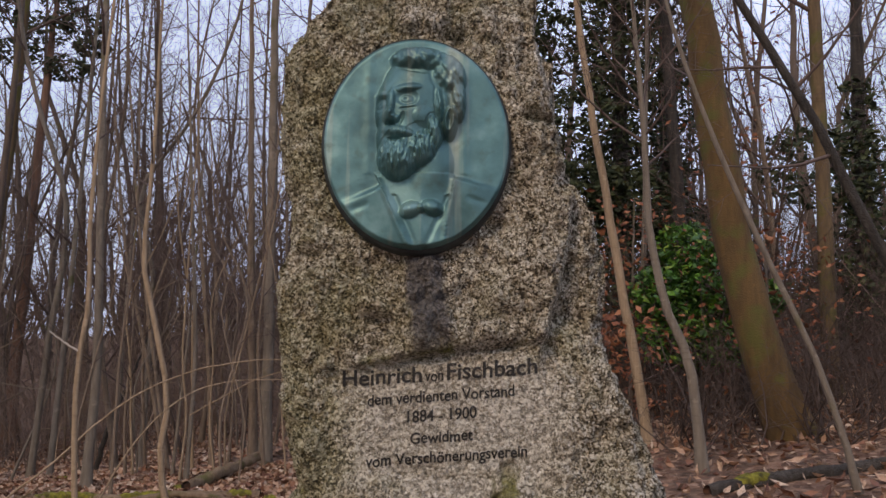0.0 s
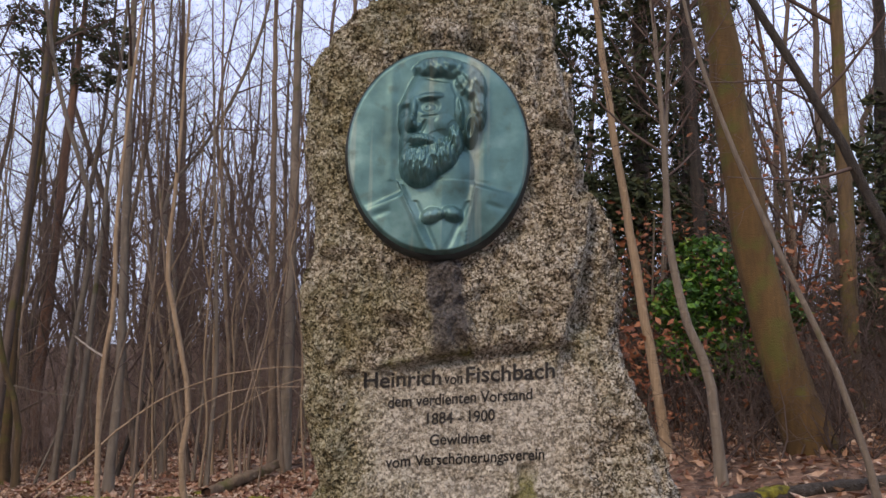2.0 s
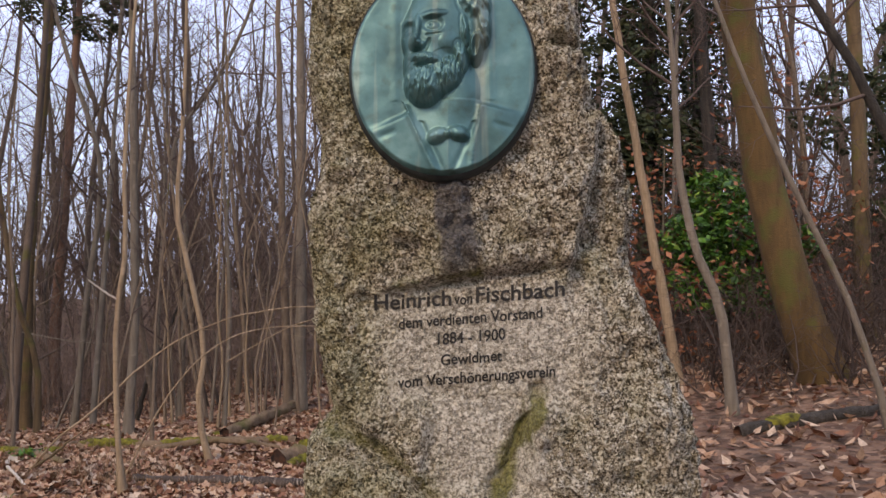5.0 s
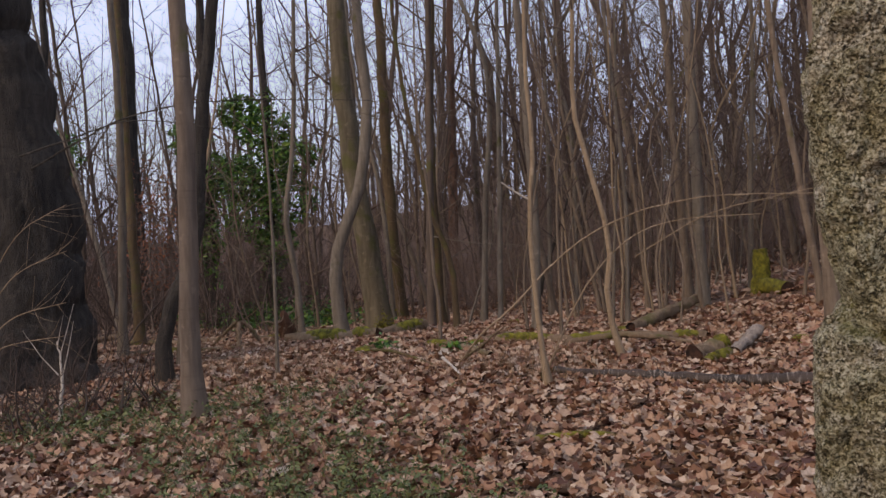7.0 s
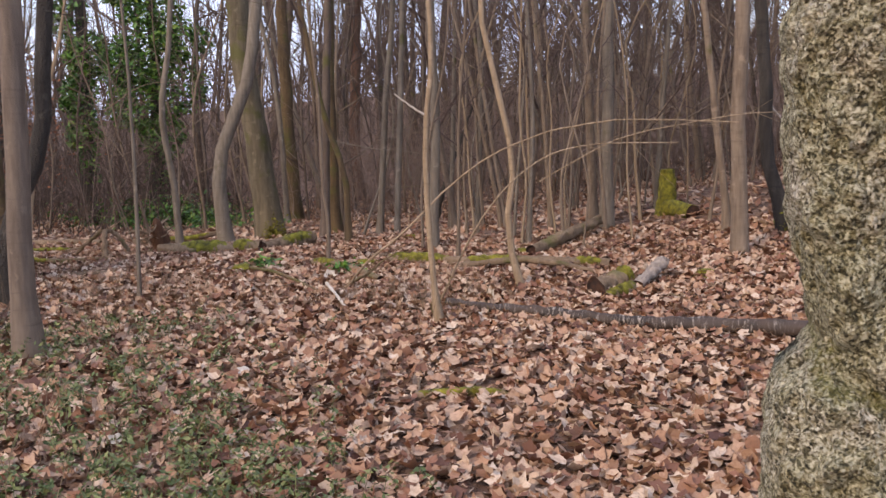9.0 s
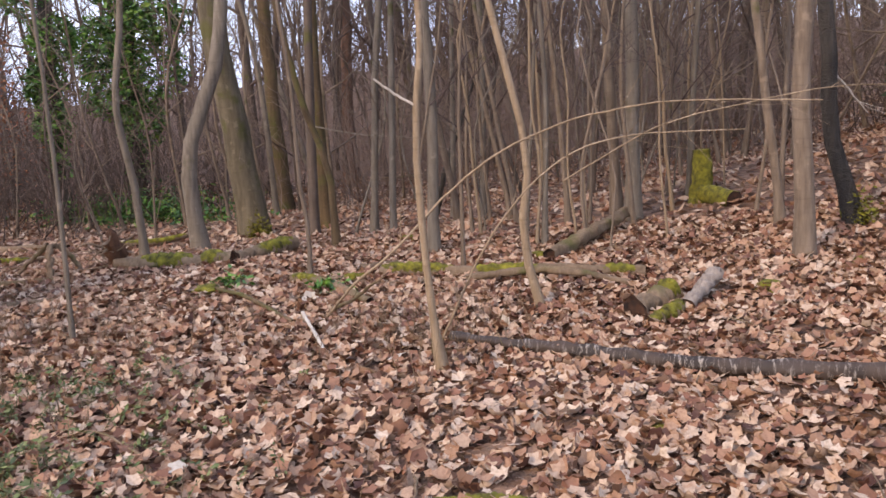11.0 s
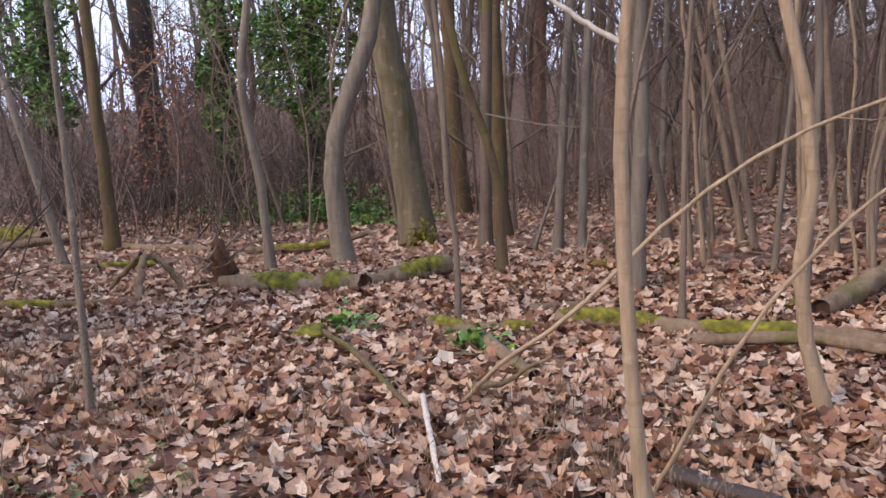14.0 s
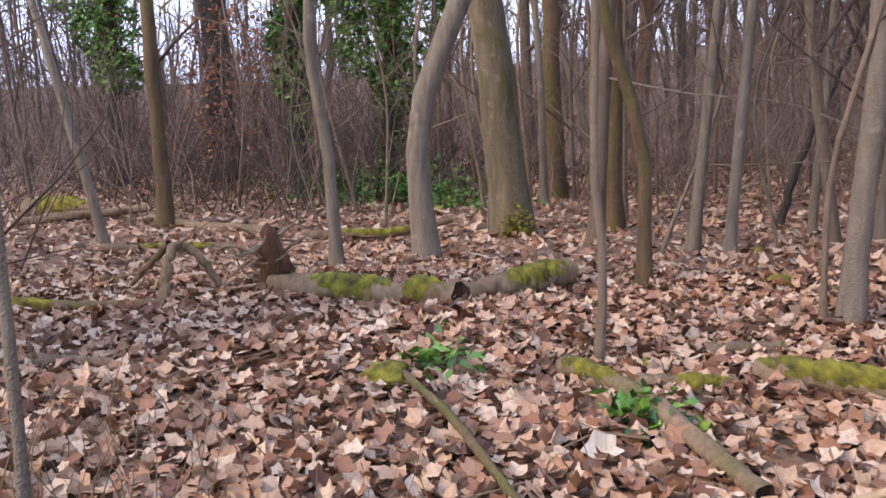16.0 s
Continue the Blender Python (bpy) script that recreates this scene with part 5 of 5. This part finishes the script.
def twig(name, label, pts, r0, mat, seed, side=4, category="branch", taper=0.3):
    """A bare branch through space, given by a few places (x, y, height above ground)."""
    rng = random.Random(seed)
    p = np.array([(x, y, float(ground_z(x, y)) + h) for x, y, h in pts])
    k = 5 * len(p)
    d = np.concatenate([[0], np.cumsum(np.linalg.norm(np.diff(p, axis=0), axis=1))])
    t = np.linspace(0, d[-1], k)
    q = np.stack([np.interp(t, d, p[:, a]) for a in range(3)], -1)
    for _ in range(3):
        q[1:-1] = (q[:-2] + 2 * q[1:-1] + q[2:]) / 4
    q[1:-1] += np.array([[rng.uniform(-1, 1) * r0 * 0.35 for _ in range(3)] for _ in range(k - 2)])
    base = q[0].copy()
    ob = thing(name, label, category, *base)
    q -= base
    rad = r0 * np.linspace(1, taper, k)
    g = Geo()
    g.tube(q, rad, 7, 1 + 0.08 * np.array([[rng.uniform(-1, 1) for _ in range(7)] for _ in range(k)]))
    part("stem", g, mat, ob)
    if side:
        for f in range(side):
            g = Geo()
            branch_out(g, rng, q, rad, 1, 0.2 + 0.7 * f / side, 0.45, 1, (25, 60), 0.002)
            part("side_twig", g, mat, ob)
    return ob


log("birch_log", "fallen thin birch log with dark and white bands", [(-2.86, 7.22), (-2.15, 7.08), (-1.45, 6.97), (-0.9, 6.82), (0.3, 6.70)], 0.036, BIRCH, 1, 1.5, moss=(), lift=1.05)
log("cut_log", "short sawn log with a dark hollow end", [(-1.80, 7.93), (-1.58, 8.34)], 0.088, DEADWOOD, 2, 0.95, moss=((0.72, 1.0),))
log("wood_chunk", "pale bleached split piece of wood propped on moss", [(-1.45, 8.02), (-1.29, 8.36)], 0.042, GREYWOOD, 3, 1.4, 8, arch=(0.03, 0.13), rough=0.3)
log("moss_strip", "mossy rotten wood strip beside the cut log", [(-1.66, 7.70), (-1.56, 7.86), (-1.49, 8.06)], 0.05, DEADWOOD, 4, 1.0, moss=((0.0, 1.0),), rough=0.2)
log("long_mossy_log", "long fallen log covered with yellow-green moss", [(-4.16, 9.0), (-3.7, 9.08), (-3.0, 9.08), (-2.4, 9.05), (-1.85, 9.02)], 0.06, DEADWOOD, 5, 0.85, moss=((0.0, 0.34), (0.37, 0.64), (0.84, 0.97)))
log("bare_branch", "barkless pale fallen branch lying along the mossy log", [(-3.3, 8.85), (-2.7, 8.86), (-2.3, 8.86), (-1.93, 8.78)], 0.036, DEADWOOD, 6, 0.7, arch=(0.02, 0.08, 0.05, 0.0))
log("rotten_branch", "thick leaning rotten branch rising up the bank", [(-2.75, 9.5), (-2.5, 10.2), (-2.30, 10.95)], 0.068, DEADWOOD, 7, 0.85, arch=(0.02, 0.08, 0.10), rough=0.2)
log("bark_piece", "short dark rotten log end lying in leaves", [(-4.45, 9.2), (-4.16, 9.40)], 0.042, DEADWOOD, 8, 1.0)
log("mossy_log", "fallen mossy log with a sawn end before the bent trunk", [(-6.98, 8.92), (-6.4, 9.00), (-5.82, 9.18)], 0.085, DEADWOOD, 9, 0.95, moss=((0.22, 0.70), (0.74, 0.95)), rough=0.16)
log("mossy_log", "mossy log piece slanting up from the sawn log", [(-5.84, 9.28), (-5.68, 9.62), (-5.56, 9.95)], 0.072, DEADWOOD, 24, 1.0, moss=((0.30, 0.98),), arch=(0.0, 0.03, 0.07), rough=0.16)
log("mossy_branch", "mossy fallen branch in the hollow", [(-10.82, 9.99), (-10.4, 10.4), (-10.0, 10.95)], 0.06, DEADWOOD, 10, 0.7, moss=((0.3, 0.9),))
log("mossy_log", "far mossy log under the trees", [(-15.6, 11.6), (-14.6, 12.1)], 0.16, DEADWOOD, 11, 0.8, moss=((0.1, 0.95),))
log("fallen_pole", "bare pale fallen pole in the hollow", [(-14.6, 10.9), (-13.6, 12.3)], 0.07, DEADWOOD, 12, 0.8, arch=(0.0, 0.15))
log("fallen_pole", "long bare fallen stem lying across the hollow", [(-13.4, 12.2), (-12.0, 12.0), (-10.7, 12.1)], 0.07, DEADWOOD, 13, 0.8)
log("mossy_branch", "mossy branch slanting up behind the log", [(-9.9, 11.9), (-9.2, 12.4), (-8.8, 13.0)], 0.055, DEADWOOD, 14, 0.6, moss=((0.1, 0.8),), arch=(0.0, 0.05, 0.18))
log("rotten_branch", "dark rotten branch half sunk in leaves", [(-8.1, 7.4), (-7.6, 7.9), (-7.2, 8.3)], 0.045, BARK_BROWN, 15, 0.8, moss=((0.2, 0.5),))
log("stick", "pale short stick in the leaves", [(-6.80, 7.35), (-6.44, 7.53)], 0.035, DEADWOOD, 16, 0.9, category="stick")
log("broken_branch", "weathered forked branch in the leaves", [(-4.82, 8.60), (-4.5, 8.48), (-4.33, 8.39), (-4.1, 8.2), (-3.78, 7.96)], 0.042, DEADWOOD, 17, 0.8, arch=(0.02, 0.03, 0.03, 0.03, 0.02), moss=((0.0, 0.25),))
log("mossy_branch", "short mossy branch end", [(-4.5, 8.62), (-4.15, 8.80)], 0.04, DEADWOOD, 18, 0.9, moss=((0.35, 0.95),))
log("fallen_twig", "long brown twig lying in the leaves", [(-5.30, 8.14), (-4.9, 7.88), (-4.45, 7.58), (-4.1, 7.35)], 0.017, BARK_BROWN, 19, 0.8, arch=(0.03, 0.06, 0.05, 0.03), category="branch")
log("white_stick", "slender bleached white stick", [(-4.00, 7.32), (-3.47, 6.66)], 0.014, PALEWOOD, 20, 0.7, category="stick", arch=(0.1, 0.02))
log("moss_mat", "low moss-covered root in the leaves", [(-2.28, 5.10), (-2.0, 5.2), (-1.78, 5.22)], 0.03, DEADWOOD, 21, 0.8, moss=((0.0, 0.95),))
log("thin_branch", "thin fallen branch on the bank", [(-1.3, 9.1), (-0.8, 9.6), (-0.1, 10.1)], 0.02, DEADWOOD, 22, 0.6, category="branch")
log("mossy_log", "mossy log at the foot of the bank", [(2.2, 7.3), (3.2, 7.6), (4.6, 7.7)], 0.06, BARK_DARK, 23, 0.9, moss=((0.12, 0.3),))
for k, (x, y, s) in enumerate(((-5.36, 8.12, 0.12), (-0.93, 8.43, 0.10), (-1.42, 6.05, 0.05), (-4.55, 10.6, 0.10), (-2.9, 9.75, 0.09), (-4.0, 10.9, 0.06), (-5.6, 8.75, 0.06), (-6.85, 7.25, 0.06), (-4.6, 8.95, 0.05), (-5.5, 13.1, 0.09), (-0.3, 9.0, 0.07), (0.2, 3.9, 0.05))):
    ob = thing("moss_cushion", "small cushion of yellow-green moss among leaves", "moss", x, y, float(ground_z(x, y)), "moss cushions")
    g = Geo()
    u = np.linspace(0, 1, 9)
    g.tube(np.stack([0 * u, 0 * u, s * 0.75 * u - 0.01], -1), s * np.sqrt(np.maximum(1 - u**2, 0.0004)), 16, NPR.uniform(0.75, 1.3, (9, 16)))
    part("cushion", g, MOSS, ob)

# L-shaped mossy stump on the bank
x0, y0 = -1.62, 11.75
ob = thing("mossy_stump", "moss-covered broken stump with a log lying off it", "stump", x0, y0, float(ground_z(x0, y0)))
g = Geo()
hh = np.linspace(-0.1, 0.55, 12)
ring = g.tube(np.stack([0.02 * np.sin(hh * 5), 0 * hh, hh], -1), 0.115 * np.linspace(1.15, 0.75, 12), 14, NPR.uniform(0.88, 1.14, (12, 14)))
g.fan(ring[-1])
part("stump", g, MOSS, ob)
g = Geo()
u = np.linspace(0, 1, 12)[:, None]
ring = g.tube(np.array((0.0, 0, 0.10)) * (1 - u) + np.array((0.36, -0.42, 0.06)) * u, np.full(12, 0.10), 14, NPR.uniform(0.9, 1.12, (12, 14)))
part("lying_log", g, MOSS, ob)
g = Geo()
g.fan(ring[-1])
part("cut_end", g, CUTWOOD, ob, "dark sawn end")

# rootball of the fallen log
x0, y0 = -7.04, 8.92
ob = thing("rootball", "upturned reddish rotten root plate of the fallen log", "root plate", x0, y0, float(ground_z(x0, y0)))
g = Geo()
hh = np.linspace(-0.08, 0.42, 11)
g.tube(np.stack([0.05 * np.sin(hh * 6), 0.03 * np.cos(hh * 7), hh], -1), 0.095 * np.array((1.3, 1.15, 1.1, 1.05, 1.0, 0.95, 0.85, 0.75, 0.6, 0.4, 0.08)), 14, NPR.uniform(0.5, 1.45, (11, 14)))
part("root_mass", g, RUST_ROOT, ob)
rr = random.Random(3)
for k in range(24):
    a = rr.uniform(0, 6.28)
    p, r = limb(rr, (0.07 * math.cos(a), 0.07 * math.sin(a), rr.uniform(0.05, 0.36)), (math.cos(a), math.sin(a), rr.uniform(-0.6, 0.8)), rr.uniform(0.15, 0.40), rr.uniform(0.006, 0.017), 6, -0.15, 0.45)
    g = Geo()
    g.tube(p, r, 5)
    part("root", g, DEADWOOD, ob, "thin broken root")

# the arched root like a wooden bridge
twig("arched_root", "weathered arched root standing out of the leaves", [(-7.25, 8.30, -0.05), (-7.32, 8.40, 0.18), (-7.42, 8.52, 0.33), (-7.36, 8.62, 0.28), (-7.22, 8.74, -0.03)], 0.036, DEADWOOD, 30, 3, "root", 0.6)
twig("arched_root", "weathered arched root standing out of the leaves", [(-7.42, 8.50, 0.32), (-7.62, 8.50, 0.2), (-7.85, 8.45, -0.02)], 0.026, DEADWOOD, 31, 2, "root", 0.6)
# long arched suckers in front of the saplings
twig("arching_branch", "long thin bare branch arching over the leaves", [(-3.95, 7.55, 0.0), (-3.5, 7.2, 0.36), (-3.2, 7.2, 0.58), (-2.95, 7.35, 0.9), (-2.6, 7.4, 1.2), (-2.1, 7.4, 1.40), (-1.5, 7.4, 1.47), (-0.7, 7.5, 1.36)], 0.011, BARK_PALE, 32, 7)
twig("arching_branch", "long thin bare branch arching over the leaves", [(-2.86, 6.92, 0.0), (-2.55, 6.9, 0.64), (-2.3, 6.95, 1.0), (-2.05, 7.1, 1.22), (-1.75, 7.2, 1.30), (-1.1, 7.3, 1.28)], 0.009, BARK_PALE, 33, 7)
twig("arching_branch", "long thin bare branch arching over the leaves", [(-2.2, 7.6, 1.0), (-1.6, 7.7, 1.32), (-0.6, 7.9, 1.40), (0.2, 8.0, 1.25)], 0.006, BARK_PALE, 34, 6)
twig("leaning_stick", "dead stick leaning against the sapling", [(-4.0, 7.72, 0.02), (-3.6, 7.35, 0.2), (-3.3, 7.2, 0.40)], 0.02, DEADWOOD, 35, 3)
twig("snag", "dark broken snag leaning among the stems", [(-5.9, 15.0, 0.0), (-5.75, 15.1, 0.8), (-5.5, 15.3, 1.5), (-5.25, 15.5, 2.3)], 0.05, BARK_DARK, 36, 5)
twig("broken_side_twig", "broken pale twig jutting from the golden sapling", [(-2.785, 6.63, 1.52), (-2.88, 6.60, 1.58), (-3.0, 6.56, 1.68)], 0.009, PALEWOOD, 37, 0, "twig", 0.6)
twig("hanging_branch", "thin pale branch hanging between the trunks", [(-6.5, 12.2, 1.5), (-5.9, 12.3, 1.35), (-5.1, 12.4, 1.2), (-4.6, 12.4, 0.95)], 0.010, BARK_GREY, 38, 3)
twig("forked_stick", "pale forked driftwood-like stick by the oak", [(-5.9, 4.6, 0.0), (-5.95, 4.7, 0.35), (-6.05, 4.75, 0.62)], 0.02, PALEWOOD, 39, 4)
twig("bare_bough", "thin bare bough reaching across between the trunks", [(-7.4, 5.7, 2.1), (-6.2, 5.65, 2.42), (-5.6, 5.9, 2.54), (-4.9, 6.25, 2.55), (-4.2, 6.6, 2.48)], 0.010, BARK_DARK, 40, 8)
twig("bare_bough", "thin bare bough hanging in front of the oak", [(-7.3, 5.5, 2.2), (-5.7, 5.3, 2.36), (-5.25, 5.5, 2.3), (-4.85, 5.7, 2.2)], 0.009, BARK_DARK, 41, 8)
for k, (x, y, h) in enumerate(((-6.4, 5.0, 1.3), (-6.2, 4.8, 0.9), (-6.6, 5.2, 1.7), (-5.9, 4.5, 0.7))):
    twig("bare_bough", "pale twiggy shoot standing before the oak", [(x - 0.9, y - 0.1, h * 0.5), (x - 0.4, y, h * 0.9), (x + 0.1, y + 0.1, h)], 0.007, BARK_PALE, 42 + k, 9)
twig("bare_bough", "thin bare branch of the slim trunk", [(-7.23, 8.44, 1.63), (-6.89, 8.65, 1.91), (-6.5, 8.85, 1.95)], 0.007, BARK_PALE, 48, 3)
twig("dead_branch", "dead pale branch leaning on the bank trunk", [(-0.55, 10.0, 1.4), (-0.2, 10.1, 0.9)], 0.014, PALEWOOD, 49, 2)
rng = random.Random(77)
for k in range(26):
    x, y = rng.uniform(-8.5, 0.5), rng.uniform(4.5, 11)
    a, ln = rng.uniform(0, 6.28), rng.uniform(0.25, 0.8)
    twig("fallen_twig", "thin dry twig lying on the leaves", [(x, y, 0.03), (x + 0.5 * ln * math.cos(a), y + 0.5 * ln * math.sin(a), 0.06), (x + ln * math.cos(a + 0.2), y + ln * math.sin(a + 0.2), 0.03)], rng.uniform(0.004, 0.010), DEADWOOD, 100 + k, 2, "twig")

for x, y, s in ((-3.39, 5.10, 0.055), (-3.05, 6.75, 0.05), (-4.28, 7.95, 0.05), (-3.32, 3.95, 0.06), (-2.6, 7.6, 0.045)):
    lone = thing("pale_leaf", "bleached almost white curled leaf on the litter", "leaf", x, y, float(ground_z(x, y)) + 0.045, "bleached leaves")
    part("blade", leaves(np.random.default_rng(int(-x * 100)), np.zeros((1, 3)), s * 1.3, 0.3, 10), PALEWOOD, lone, smooth=False)
chip = thing("pale_stone", "small pale grey stone at the foot of the memorial", "stone", -0.60, 2.30, float(ground_z(-0.60, 2.30)))
g = Geo()
u = np.linspace(0, 1, 8)
g.tube(np.stack([0.02 * u, 0 * u, 0.10 * u - 0.02], -1), 0.09 * np.sqrt(np.maximum(1 - u**3, 0.002)), 10, NPR.uniform(0.75, 1.2, (8, 10)))
part("stone", g, GREYWOOD, chip)

# thin dry stems of the undergrowth by the walked line
stalks = Geo()
for _ in range(420):
    cx, cy = rng.choice(((-3.2, 6.9), (-3.0, 7.2), (-4.8, 6.6), (-5.6, 6.9), (-3.4, 3.9), (-6.3, 7.0), (-4.9, 5.4)))
    x, y = rng.gauss(cx, 0.45), rng.gauss(cy, 0.35)
    p, r = limb(rng, (x, y, float(ground_z(x, y)) - 0.02), (rng.uniform(-0.4, 0.4), rng.uniform(-0.4, 0.4), 1), rng.uniform(0.15, 0.55), 0.003, 4, 0, 0.3)
    stalks.tube(p, r, 3)
tagged(part("dry_stalks", stalks, DEADWOOD), "thin dry stalks standing among the leaves", "undergrowth", kind="stuff")

# a few hundred single leaves lying on top of the carpet along the walked line
shapes = []
for k in range(8):
    r5 = np.random.default_rng(50 + k)
    shapes.append(leaves(r5, np.zeros((1, 3)), 0.044, 0.25, 10).mesh("leaf", LONE_LEAF, False))
for k in range(290):
    u = rng.random()
    x, y = -0.9 - 4.0 * u + rng.gauss(0, 0.9), 4.6 + 3.8 * u + rng.gauss(0, 0.8)
    ob = new("leaf", shapes[k % 8])
    ob.parent = litter_ob
    ob.matrix_basis = pose(x, y, float(ground_z(x, y)) + 0.04, rng.gauss(0, 14), rng.gauss(0, 14), rng.uniform(0, 360))
